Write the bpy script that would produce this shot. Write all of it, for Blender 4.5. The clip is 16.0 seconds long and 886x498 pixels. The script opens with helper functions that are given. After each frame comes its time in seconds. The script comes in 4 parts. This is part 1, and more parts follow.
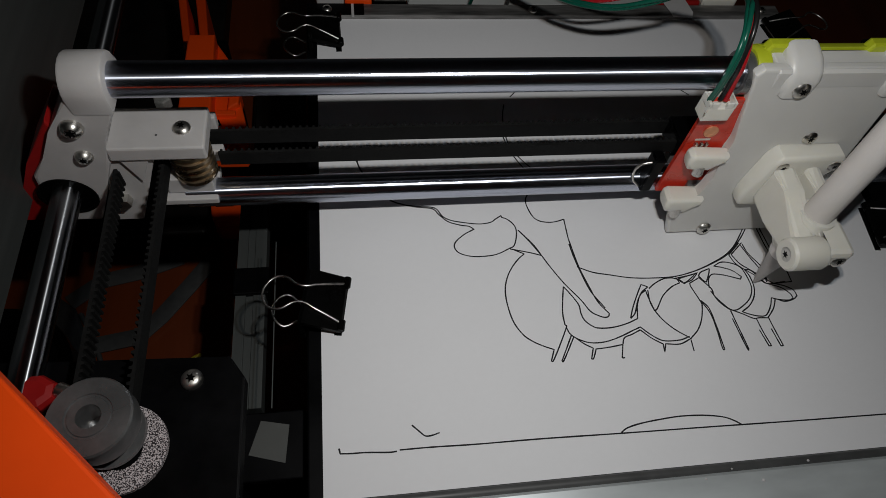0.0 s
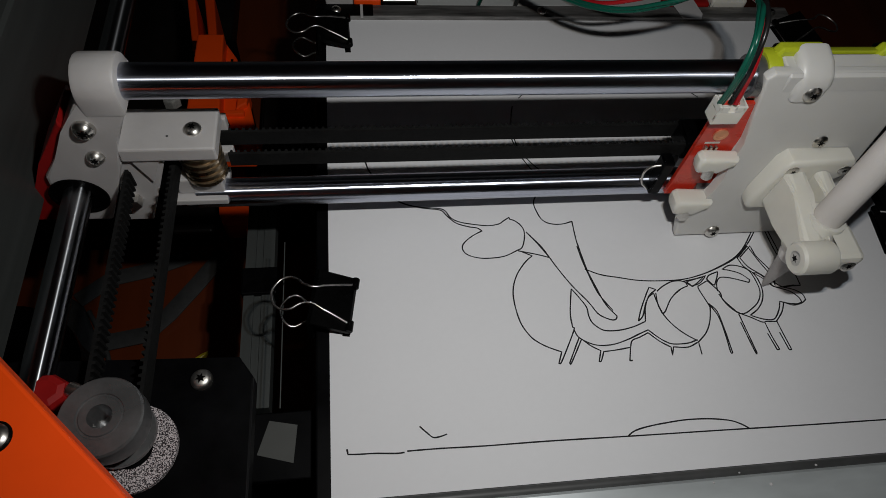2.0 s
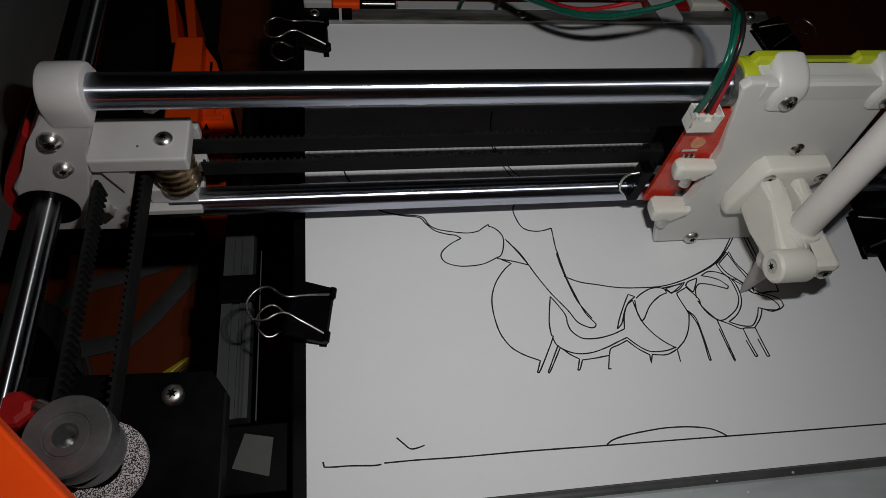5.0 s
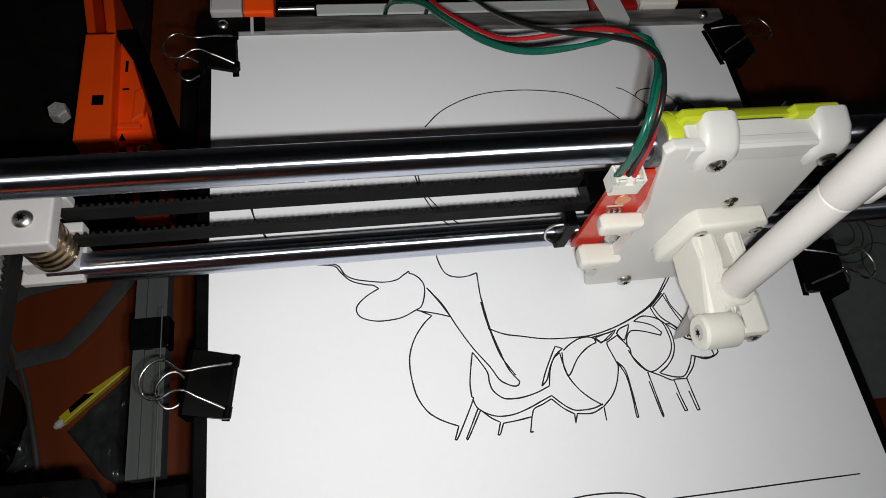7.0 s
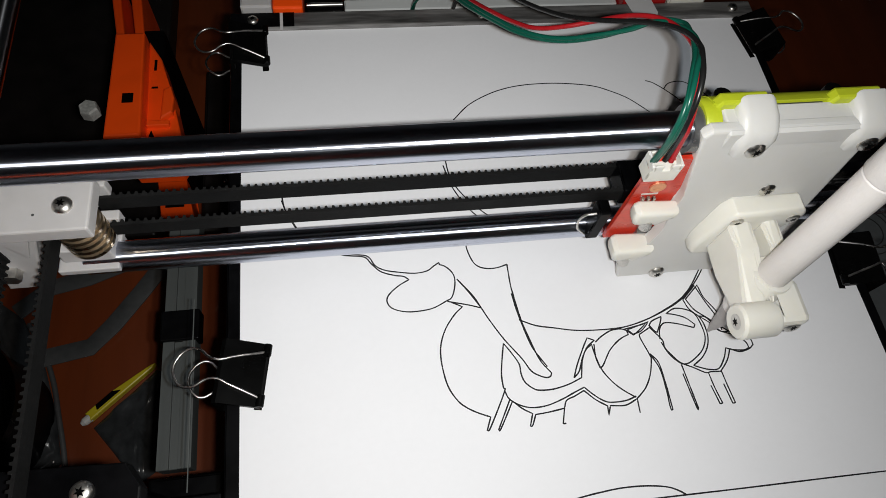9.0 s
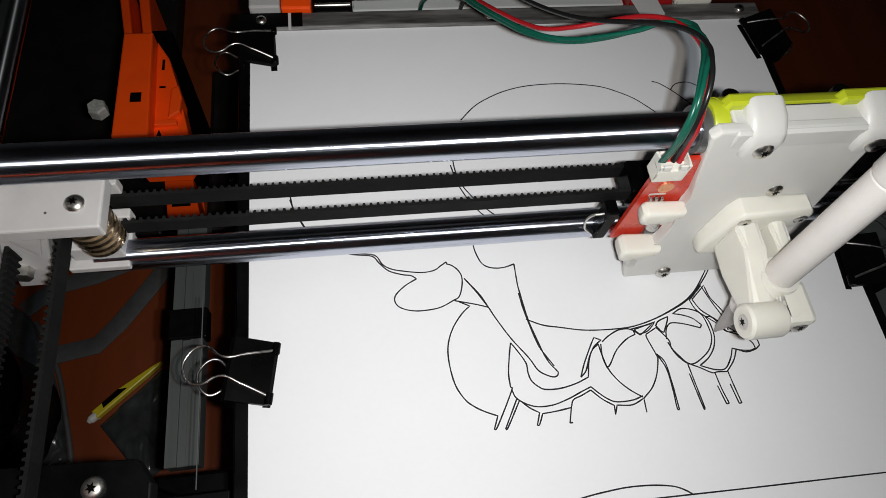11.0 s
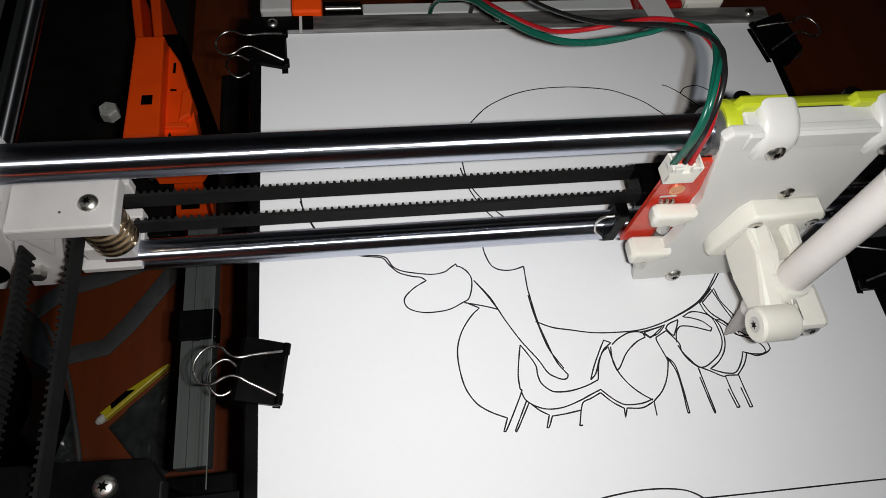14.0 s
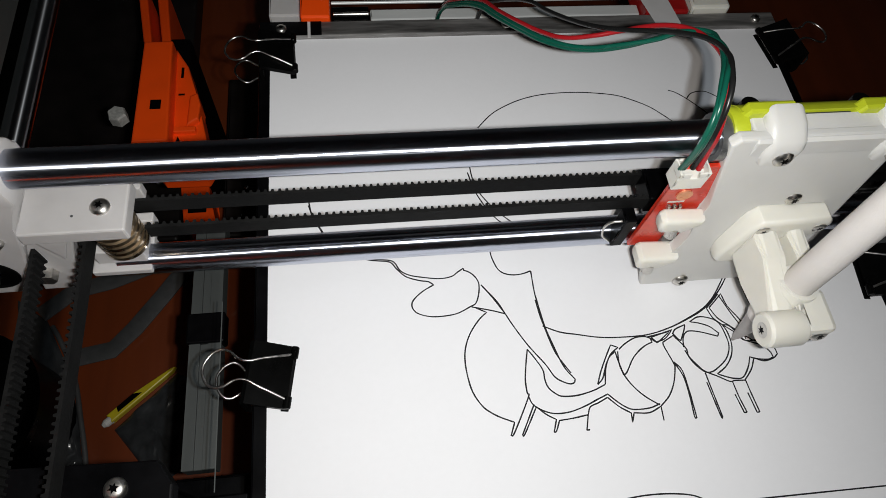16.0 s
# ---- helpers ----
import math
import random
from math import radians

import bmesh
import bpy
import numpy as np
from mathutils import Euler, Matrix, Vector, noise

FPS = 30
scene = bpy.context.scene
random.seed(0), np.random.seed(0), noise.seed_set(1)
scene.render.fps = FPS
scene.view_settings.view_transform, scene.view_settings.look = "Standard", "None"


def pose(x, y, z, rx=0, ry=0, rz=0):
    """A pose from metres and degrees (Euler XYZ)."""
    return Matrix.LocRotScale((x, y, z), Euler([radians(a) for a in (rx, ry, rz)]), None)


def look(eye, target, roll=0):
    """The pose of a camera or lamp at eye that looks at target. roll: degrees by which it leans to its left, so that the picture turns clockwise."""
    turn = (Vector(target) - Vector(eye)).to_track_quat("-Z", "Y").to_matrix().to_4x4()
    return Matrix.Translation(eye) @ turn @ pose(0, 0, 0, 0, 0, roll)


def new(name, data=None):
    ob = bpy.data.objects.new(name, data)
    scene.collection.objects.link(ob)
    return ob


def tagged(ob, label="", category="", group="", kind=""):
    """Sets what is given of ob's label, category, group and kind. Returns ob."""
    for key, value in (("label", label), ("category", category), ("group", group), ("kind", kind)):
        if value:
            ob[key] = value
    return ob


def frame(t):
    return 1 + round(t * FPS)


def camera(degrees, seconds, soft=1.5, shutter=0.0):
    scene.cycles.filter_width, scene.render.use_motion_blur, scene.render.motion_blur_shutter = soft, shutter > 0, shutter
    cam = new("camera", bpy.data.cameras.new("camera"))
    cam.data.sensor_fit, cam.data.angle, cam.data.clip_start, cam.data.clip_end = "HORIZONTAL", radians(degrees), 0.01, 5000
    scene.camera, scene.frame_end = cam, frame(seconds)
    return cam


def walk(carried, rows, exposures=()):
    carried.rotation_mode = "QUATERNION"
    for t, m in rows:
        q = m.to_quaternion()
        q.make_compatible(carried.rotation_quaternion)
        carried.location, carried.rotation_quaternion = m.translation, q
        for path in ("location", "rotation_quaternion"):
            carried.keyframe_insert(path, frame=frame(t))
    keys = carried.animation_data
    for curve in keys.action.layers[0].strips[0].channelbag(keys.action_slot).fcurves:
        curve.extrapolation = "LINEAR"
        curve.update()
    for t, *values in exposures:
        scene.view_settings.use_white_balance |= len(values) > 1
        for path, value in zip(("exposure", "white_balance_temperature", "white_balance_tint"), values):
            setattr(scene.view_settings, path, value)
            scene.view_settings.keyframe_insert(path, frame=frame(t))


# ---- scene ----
cam = camera(69.08, 16.0, soft=0.3)
PATH = [
    (0, (0.01220, 0.06607, 0.18955), (0.2789, 1.0803, -1.5135), 9.91),
    (0.5, (0.01272, 0.06694, 0.19035), (0.2749, 1.0737, -1.5178), 9.92),
    (1, (0.01219, 0.06699, 0.19056), (0.2766, 1.0770, -1.5153), 9.97),
    (1.5, (0.01120, 0.06697, 0.19020), (0.2826, 1.0802, -1.5127), 10.28),
    (2, (0.01115, 0.06682, 0.19028), (0.2622, 1.0791, -1.5162), 9.57),
    (2.5, (0.01035, 0.06700, 0.18992), (0.2606, 1.0778, -1.5176), 9.70),
    (3, (0.01008, 0.06700, 0.19029), (0.2600, 1.0794, -1.5163), 9.68),
    (5.5, (0.02035, 0.07078, 0.19122), (0.3142, 1.0687, -1.5169), 10.85),
    (6, (0.04564, 0.06925, 0.19305), (0.3711, 1.0318, -1.5296), 9.52),
    (6.4, (0.04633, 0.09780, 0.20271), (0.3556, 0.9407, -1.5845), 12.24),
    (6.5, (0.04610, 0.10561, 0.20463), (0.3704, 0.9325, -1.5873), 14.75),
    (7, (0.04184, 0.10794, 0.19827), (0.3609, 0.9317, -1.5961), 14.60),
    (7.5, (0.04089, 0.10458, 0.19571), (0.3395, 0.9376, -1.5979), 13.03),
    (8, (0.03594, 0.10534, 0.19536), (0.3256, 0.9452, -1.5965), 12.90),
    (8.5, (0.03666, 0.10438, 0.19472), (0.3167, 0.9545, -1.5938), 12.01),
    (11, (0.03485, 0.10354, 0.19526), (0.3014, 0.9569, -1.5938), 11.40),
    (11.5, (0.03430, 0.10436, 0.19642), (0.2999, 0.9530, -1.5950), 11.53),
    (12, (0.03430, 0.10300, 0.19496), (0.2973, 0.9663, -1.5898), 11.14),
    (12.5, (0.03397, 0.10262, 0.19514), (0.2935, 0.9746, -1.5859), 10.90),
    (13, (0.03371, 0.10304, 0.19493), (0.2929, 0.9699, -1.5887), 10.99),
    (13.5, (0.03334, 0.10280, 0.19531), (0.2851, 0.9745, -1.5871), 10.47),
    (14, (0.03333, 0.10254, 0.19485), (0.2840, 0.9731, -1.5882), 10.50),
    (14.5, (0.03203, 0.10316, 0.19641), (0.2812, 0.9688, -1.5893), 10.71),
    (15, (0.03240, 0.10286, 0.19584), (0.2796, 0.9743, -1.5873), 10.47),
    (15.5, (0.03194, 0.10258, 0.19538), (0.2780, 0.9805, -1.5847), 10.34),
    (16, (0.03187, 0.10246, 0.19563), (0.2731, 0.9850, -1.5828), 9.97),
]
walk(cam, [(t, look(eye, target, roll)) for t, eye, target, roll in PATH],
     [(0, -0.12), (5.5, -0.14), (6.0, 0.1), (6.5, 0.55), (7.0, 0.95), (8.5, 1.0), (16, 1.0)])

# ---- world, light, exposure ----
world = bpy.data.worlds.new("dim_room")
scene.world = world
world.use_nodes = True
world.node_tree.nodes["Background"].inputs["Color"].default_value = (0.5, 0.6, 0.75, 1)
world.node_tree.nodes["Background"].inputs["Strength"].default_value = 0.02


def lamp(name, where, target, watts, size, colour):
    data = bpy.data.lights.new(name, "AREA")
    data.energy, data.size, data.color, data.shape = watts, size, colour, "DISK"
    ob = new(name, data)
    ob.matrix_world = look(where, target)
    return ob


# the light beside the lens has a warm and a cool half
lamp("flash_lamp", (0.0431, 0.1017, 0.1960), (0.049, 0.235, 0.0), 0.121, 0.004, (1.06, 0.985, 0.89))
lamp("flash_lamp", (0.0495, 0.1010, 0.1965), (0.055, 0.235, 0.0), 0.121, 0.004, (0.91, 0.985, 1.035))


# ---- materials ----
def mat(name, colour, rough=0.5, metal=0.0, grain=0.0, scale=400.0, bump=0.0, bump_scale=None, spec=0.5,
        coat=0.0, sss=0.0, random_tint=0.0, stretch=(1, 1, 1), rough_var=0.1, aniso=0.0, axis="X"):
    m = bpy.data.materials.new(name)
    m.use_nodes = True
    nt = m.node_tree
    b = nt.nodes["Principled BSDF"]
    b.inputs["Roughness"].default_value = rough
    b.inputs["Metallic"].default_value = metal
    b.inputs["Specular IOR Level"].default_value = spec
    b.inputs["Coat Weight"].default_value = coat
    b.inputs["Base Color"].default_value = (*colour, 1)
    if sss:
        b.inputs["Subsurface Weight"].default_value = sss
        b.inputs["Subsurface Radius"].default_value = (0.004, 0.0035, 0.0025)
        b.inputs["Subsurface Scale"].default_value = 1.0
    if aniso:
        b.inputs["Anisotropic"].default_value = aniso
        tan = nt.nodes.new("ShaderNodeTangent")
        tan.direction_type, tan.axis = "RADIAL", axis
        nt.links.new(tan.outputs[0], b.inputs["Tangent"])
        b.inputs["Anisotropic Rotation"].default_value = 0.25
    co = nt.nodes.new("ShaderNodeTexCoord")
    mp = nt.nodes.new("ShaderNodeMapping")
    mp.inputs["Scale"].default_value = stretch
    nt.links.new(co.outputs["Object"], mp.inputs["Vector"])
    if grain:
        fine = nt.nodes.new("ShaderNodeTexNoise")
        fine.inputs["Scale"].default_value, fine.inputs["Detail"].default_value = scale, 6
        broad = nt.nodes.new("ShaderNodeTexNoise")
        broad.inputs["Scale"].default_value, broad.inputs["Detail"].default_value = scale * 0.13, 3
        for n in (fine, broad):
            nt.links.new(mp.outputs[0], n.inputs["Vector"])
        add = nt.nodes.new("ShaderNodeMath")
        add.operation = "ADD"
        nt.links.new(fine.outputs["Fac"], add.inputs[0])
        nt.links.new(broad.outputs["Fac"], add.inputs[1])
        ramp = nt.nodes.new("ShaderNodeMapRange")
        ramp.inputs["From Min"].default_value, ramp.inputs["From Max"].default_value = 0.7, 1.3
        ramp.inputs["To Min"].default_value, ramp.inputs["To Max"].default_value = 1 - grain, 1 + grain
        nt.links.new(add.outputs[0], ramp.inputs["Value"])
        mul = nt.nodes.new("ShaderNodeVectorMath")
        mul.operation = "SCALE"
        mul.inputs[0].default_value = colour
        nt.links.new(ramp.outputs[0], mul.inputs["Scale"])
        nt.links.new(mul.outputs[0], b.inputs["Base Color"])
        rr = nt.nodes.new("ShaderNodeMapRange")
        rr.inputs["From Min"].default_value, rr.inputs["From Max"].default_value = 0.3, 0.7
        rr.inputs["To Min"].default_value, rr.inputs["To Max"].default_value = max(0.02, rough - rough_var), min(1, rough + rough_var)
        nt.links.new(broad.outputs["Fac"], rr.inputs["Value"])
        nt.links.new(rr.outputs[0], b.inputs["Roughness"])
    if bump:
        bn = nt.nodes.new("ShaderNodeTexNoise")
        bn.inputs["Scale"].default_value, bn.inputs["Detail"].default_value = bump_scale or scale, 4
        nt.links.new(mp.outputs[0], bn.inputs["Vector"])
        bu = nt.nodes.new("ShaderNodeBump")
        bu.inputs["Strength"].default_value, bu.inputs["Distance"].default_value = bump, 0.0003
        nt.links.new(bn.outputs["Fac"], bu.inputs["Height"])
        nt.links.new(bu.outputs[0], b.inputs["Normal"])
    return m


M_paper = mat("white_paper", (0.80, 0.80, 0.82), 0.9, grain=0.01, scale=500, spec=0.2)
M_ink = mat("black_ink", (0.012, 0.012, 0.014), 0.7, grain=0.3, scale=900, spec=0.2)
M_steel = mat("polished_steel", (0.56, 0.59, 0.68), 0.27, 1.0, grain=0.08, scale=700, stretch=(0.02, 1, 1), rough_var=0.03, aniso=1.0, bump=0.14, bump_scale=1300)
M_guide = mat("dark_polished_steel", (0.32, 0.33, 0.35), 0.28, 1.0, grain=0.1, scale=400, stretch=(1, 0.05, 1), rough_var=0.03, aniso=1.0, axis="Y")
M_white = mat("white_printed_plastic", (0.63, 0.62, 0.595), 0.42, grain=0.035, scale=90, bump=0.08, bump_scale=700, sss=0.2)
# greyer and darker than M_white
M_greyish = mat("greyish_printed_plastic", (0.47, 0.455, 0.45), 0.45, grain=0.07, scale=140, bump=0.1, bump_scale=700, sss=0.15)
M_cream = mat("cream_printed_plastic", (0.74, 0.72, 0.65), 0.38, grain=0.04, scale=120, bump=0.10, bump_scale=600, sss=0.25)
M_orange = mat("orange_printed_plastic", (1.0, 0.082, 0.003), 0.45, grain=0.08, scale=200, bump=0.2, bump_scale=600, stretch=(0.3, 0.3, 3))
M_lime = mat("lime_printed_plastic", (0.44, 0.50, 0.02), 0.4, grain=0.08, scale=200, bump=0.2, sss=0.1)
M_red = mat("red_plastic", (0.30, 0.008, 0.008), 0.35, grain=0.1, scale=300)
M_pcb = mat("red_circuit_board", (0.55, 0.03, 0.012), 0.3, grain=0.15, scale=700, coat=0.4)
M_belt = mat("black_rubber_belt", (0.0075, 0.0075, 0.0075), 0.75, grain=0.3, scale=900, bump=0.2, spec=0.12)
M_black = mat("black_metal", (0.002, 0.002, 0.002), 0.3, grain=0.3, scale=300, spec=0.06, rough_var=0.06)
M_matt = mat("matt_black_plate", (0.0022, 0.0022, 0.0026), 0.38, grain=0.5, scale=250, spec=0.07)
# for the added boxes that darken the table round the leg
M_dark_box = mat("added_black_box", (0.010, 0.008, 0.0075), 0.45, grain=0.6, scale=60, bump=0.3, spec=0.25)
M_nickel = mat("nickel_screw", (0.62, 0.60, 0.56), 0.32, 1.0, grain=0.15, scale=900)
M_wire = mat("plated_wire", (0.50, 0.48, 0.46), 0.3, 1.0, grain=0.25, scale=900)
M_zinc = mat("zinc_nut", (0.55, 0.55, 0.52), 0.5, 0.35, grain=0.3, scale=700, bump=0.4)
M_rail = mat("bright_rail_metal", (0.72, 0.74, 0.73), 0.4, 0.3, grain=0.1, scale=300, stretch=(0.1, 1, 1))
M_pale = mat("pale_tape", (0.55, 0.54, 0.54), 0.5, grain=0.05, scale=200)
M_copper = mat("pale_copper", (0.75, 0.36, 0.20), 0.4, 0.6, grain=0.1, scale=900)
M_brass = mat("worn_idler_metal", (0.52, 0.40, 0.26), 0.3, 1.0, grain=0.2, scale=900)
M_grey = mat("grey_pulley_metal", (0.23, 0.232, 0.235), 0.33, 0.75, grain=0.14, scale=600)
M_alu = mat("dull_aluminium", (0.62, 0.66, 0.67), 0.38, 0.35, grain=0.22, scale=120, stretch=(0.3, 1, 1), bump=0.12)
M_extr = mat("grey_extrusion", (0.070, 0.076, 0.074), 0.5, 0.4, grain=0.15, scale=300, stretch=(1, 0.05, 1))
M_bar = mat("dark_steel_bar", (0.27, 0.262, 0.255), 0.45, 0.7, grain=0.6, scale=600, stretch=(0.12, 1, 1), bump=0.4)
M_tape = mat("translucent_tape", (0.085, 0.087, 0.083), 0.35, grain=0.06, scale=200)
M_table = mat("red_brown_wood", (0.15, 0.029, 0.006), 0.35, grain=0.3, scale=60, stretch=(1, 0.12, 1), coat=0.3)
M_room = mat("painted_wall", (0.42, 0.44, 0.46), 0.9, grain=0.08, scale=3)
M_green = mat("green_wire", (0.004, 0.085, 0.055), 0.3, grain=0.05, scale=400)
M_redw = mat("red_wire", (0.36, 0.010, 0.014), 0.3, grain=0.05, scale=400)
M_blackw = mat("black_wire", (0.01, 0.01, 0.01), 0.3, grain=0.05, scale=400)
M_pen = mat("white_pen_plastic", (0.69, 0.655, 0.63), 0.5, grain=0.04, scale=120, bump=0.18, bump_scale=1600, sss=0.1)
M_nib = mat("grey_nib", (0.35, 0.33, 0.32), 0.45, grain=0.1, scale=500)
M_felt = mat("speckled_ring", (0.34, 0.31, 0.32), 0.8, grain=0.98, scale=2200, bump=1.0, bump_scale=2200)
nodes, links = M_felt.node_tree.nodes, M_felt.node_tree.links
speck = nodes.new("ShaderNodeTexNoise")
speck.inputs["Scale"].default_value = 3600
speck.inputs["Detail"].default_value = 1
where = nodes.new("ShaderNodeTexCoord")
links.new(where.outputs["Object"], speck.inputs["Vector"])
ramp = nodes.new("ShaderNodeValToRGB")
ramp.color_ramp.elements[0].position, ramp.color_ramp.elements[0].color = 0.47, (0.02, 0.015, 0.018, 1)
ramp.color_ramp.elements[1].position, ramp.color_ramp.elements[1].color = 0.55, (0.60, 0.54, 0.55, 1)
links.new(speck.outputs["Fac"], ramp.inputs["Fac"])
links.new(ramp.outputs["Color"], nodes["Principled BSDF"].inputs["Base Color"])
M_yellow = mat("yellow_plastic", (0.62, 0.50, 0.02), 0.4, grain=0.1, scale=300)
M_dull = mat("dull_grey_plastic", (0.065, 0.066, 0.066), 0.5, grain=0.2, scale=200)
M_clear = mat("smoky_plastic_sheet", (0.038, 0.040, 0.042), 0.16, grain=0.4, scale=120, bump=0.7, bump_scale=140)
M_print = mat("grey_printed_sheet", (0.20, 0.215, 0.22), 0.8, grain=0.12, scale=150)


# ---- mesh helpers (millimetres in, metres out) ----
MM = 0.001


def part(name, bm, material, parent=None, label=""):
    me = bpy.data.meshes.new(name)
    bmesh.ops.recalc_face_normals(bm, faces=bm.faces[:])
    bm.to_mesh(me)
    bm.free()
    me.materials.append(material)
    ob = new(name, me)
    if parent:
        ob.parent = parent
    if label:
        tagged(ob, label)
    return ob


def smooth(ob, degrees=35):
    ob.data.set_sharp_from_angle(angle=radians(degrees))
    for p in ob.data.polygons:
        p.use_smooth = True
    return ob


def thing(name, label, category, group="", kind="", at=(0, 0, 0)):
    ob = new(name)
    ob.empty_display_size = 0.01
    ob.location = [c * MM for c in at]
    return tagged(ob, label, category, group, kind)


def box(bm, x0, x1, y0, y1, z0, z1, bevel=0.0, seg=2):
    vs = [bm.verts.new((x * MM, y * MM, z * MM)) for z in (z0, z1) for y in (y0, y1) for x in (x0, x1)]
    fs = [(0, 1, 3, 2), (4, 5, 7, 6), (0, 1, 5, 4), (2, 3, 7, 6), (0, 2, 6, 4), (1, 3, 7, 5)]
    faces = [bm.faces.new([vs[i] for i in f]) for f in fs]
    if bevel:
        edges = list({e for f in faces for e in f.edges})
        bmesh.ops.bevel(bm, geom=edges, offset=bevel * MM, segments=seg, affect="EDGES", profile=0.5)
    return bm


def prism(bm, pts, lo, hi, axis="y", bevel=0.0, shear=None, seg=2):
    """A flat outline pushed out along an axis. y: points are (x, z); z: (x, y); x: (y, z)."""
    def place(p, d):
        a, b = p
        if axis == "y":
            v = (a, d + (shear(b) if shear else 0), b)
        elif axis == "z":
            v = (a, b, d)
        else:
            v = (d, a, b)
        return bm.verts.new([c * MM for c in v])
    low, high = [place(p, lo) for p in pts], [place(p, hi) for p in pts]
    n = len(pts)
    faces = [bm.faces.new(low), bm.faces.new(high)]
    faces += [bm.faces.new((low[i], low[(i + 1) % n], high[(i + 1) % n], high[i])) for i in range(n)]
    if bevel:
        edges = list({e for f in faces[:2] for e in f.edges})
        bmesh.ops.bevel(bm, geom=edges, offset=bevel * MM, segments=seg, affect="EDGES", profile=0.5)
    return bm


def lathe(bm, a, b, profile, seg=24):
    """Rings of (distance along a->b in mm, radius in mm), closed at both ends when radius is 0."""
    a, b = Vector(a), Vector(b)
    d = (b - a).normalized()
    u = d.orthogonal().normalized()
    v = d.cross(u)
    rings = []
    for s, r in profile:
        c = a + d * s
        if r == 0:
            rings.append([bm.verts.new(c * MM)])
        else:
            rings.append([bm.verts.new((c + (u * math.cos(k) + v * math.sin(k)) * r) * MM)
                          for k in (2 * math.pi * i / seg for i in range(seg))])
    for p, q in zip(rings, rings[1:]):
        for i in range(seg):
            j = (i + 1) % seg
            f = [p[i % len(p)], p[j % len(p)], q[j % len(q)], q[i % len(q)]]
            f = list(dict.fromkeys(f))
            if len(f) > 2:
                bm.faces.new(f)
    return bm


def rod(bm, a, b, r, seg=24, chamfer=0.4):
    n = (Vector(b) - Vector(a)).length
    return lathe(bm, a, b, [(0, 0), (0, r - chamfer), (chamfer, r), (n - chamfer, r), (n, r - chamfer), (n, 0)], seg)


def tube(name, points, r, material, parent=None, label="", cyclic=False):
    """A bent wire through points in mm."""
    cu = bpy.data.curves.new(name, "CURVE")
    cu.dimensions, cu.bevel_depth, cu.bevel_resolution, cu.resolution_u = "3D", r * MM, 3, 8
    sp = cu.splines.new("BEZIER")
    sp.bezier_points.add(len(points) - 1)
    for p, q in zip(sp.bezier_points, points):
        p.co = [c * MM for c in q]
        p.handle_left_type = p.handle_right_type = "AUTO"
    sp.use_cyclic_u = cyclic
    cu.use_fill_caps = True
    tmp = bpy.data.objects.new(name, cu)
    me = bpy.data.meshes.new_from_object(tmp)
    bpy.data.objects.remove(tmp)
    me.name = name
    for p in me.polygons:
        p.use_smooth = True
    me.materials.clear()
    me.materials.append(material)
    ob = new(name, me)
    if parent:
        ob.parent = parent
    if label:
        tagged(ob, label)
    return ob


def screw(parent, at, way, r=2.9, h=2.0, material=None, socket=True):
    """A button-head screw: domed head with a dark star recess as its sub-part."""
    a = Vector(at)
    d = Vector(way).normalized()
    bm = bmesh.new()
    lathe(bm, a - d * 1.0, a + d * h, [(0, 0), (0, r), (1.0 + h * 0.35, r), (1.0 + h * 0.75, r * 0.82), (1.0 + h, r * 0.55), (1.0 + h, 0)], 20)
    head = smooth(part("screw", bm, material or M_nickel, parent))
    if socket:
        u = d.orthogonal().normalized()
        v = d.cross(u)
        bm = bmesh.new()
        ring = []
        for i in range(12):
            k = 2 * math.pi * i / 12
            q = r * (0.5 if i % 2 else 0.24)
            ring.append((u * math.cos(k) + v * math.sin(k)) * q)
        low = [bm.verts.new((a + d * (h - 0.3) + p) * MM) for p in ring]
        top = [bm.verts.new((a + d * (h + 0.06) + p) * MM) for p in ring]
        bm.faces.new(low), bm.faces.new(top)
        for i in range(12):
            bm.faces.new((low[i], low[(i + 1) % 12], top[(i + 1) % 12], top[i]))
        part("recess", bm, M_black, head, "dark star-shaped recess")
    return head


# ---- plan of the plotter, in millimetres ----
GY = 188.7      # the gantry's place along the bed
CX = 139.1      # the carriage's place along the rods
ROD_Y, UP_Z, LOW_Z = GY + 5.6, 65.6, 16.8
TABLE = -200.0

# ---- room and table ----
def slab(name, x0, x1, y0, y1, z0, z1, material, label, category):
    bm = bmesh.new()
    box(bm, x0, x1, y0, y1, z0, z1)
    return tagged(part(name, bm, material), label, category, kind="structure")


slab("floor", -700, 950, -450, 1150, -960, -940, M_room, "grey floor of the dim room", "floor")
slab("ceiling", -700, 950, -450, 1150, 900, 920, M_room, "grey ceiling of the dim room", "ceiling")
slab("wall_north", -700, 950, 1130, 1150, -940, 900, M_room, "grey painted wall of the dim room", "wall")
slab("wall_south", -700, 950, -450, -430, -940, 900, M_room, "grey painted wall of the dim room", "wall")
slab("wall_east", 930, 950, -430, 1130, -940, 900, M_room, "grey painted wall of the dim room", "wall")
slab("wall_west", -700, -680, -430, 1130, -940, 900, M_room, "grey painted wall of the dim room", "wall")

desk = thing("table", "red-brown varnished wooden table under the plotter", "table", at=(0, 0, 0))
bm = bmesh.new()
box(bm, -500, 800, -200, 900, TABLE - 25, TABLE, 3)
part("tabletop", bm, M_table, desk)
for x in (-460, 760):
    for y in (-160, 860):
        bm = bmesh.new()
        box(bm, x - 25, x + 25, y - 25, y + 25, -940, TABLE - 25, 2)
        part("leg", bm, M_table, desk)

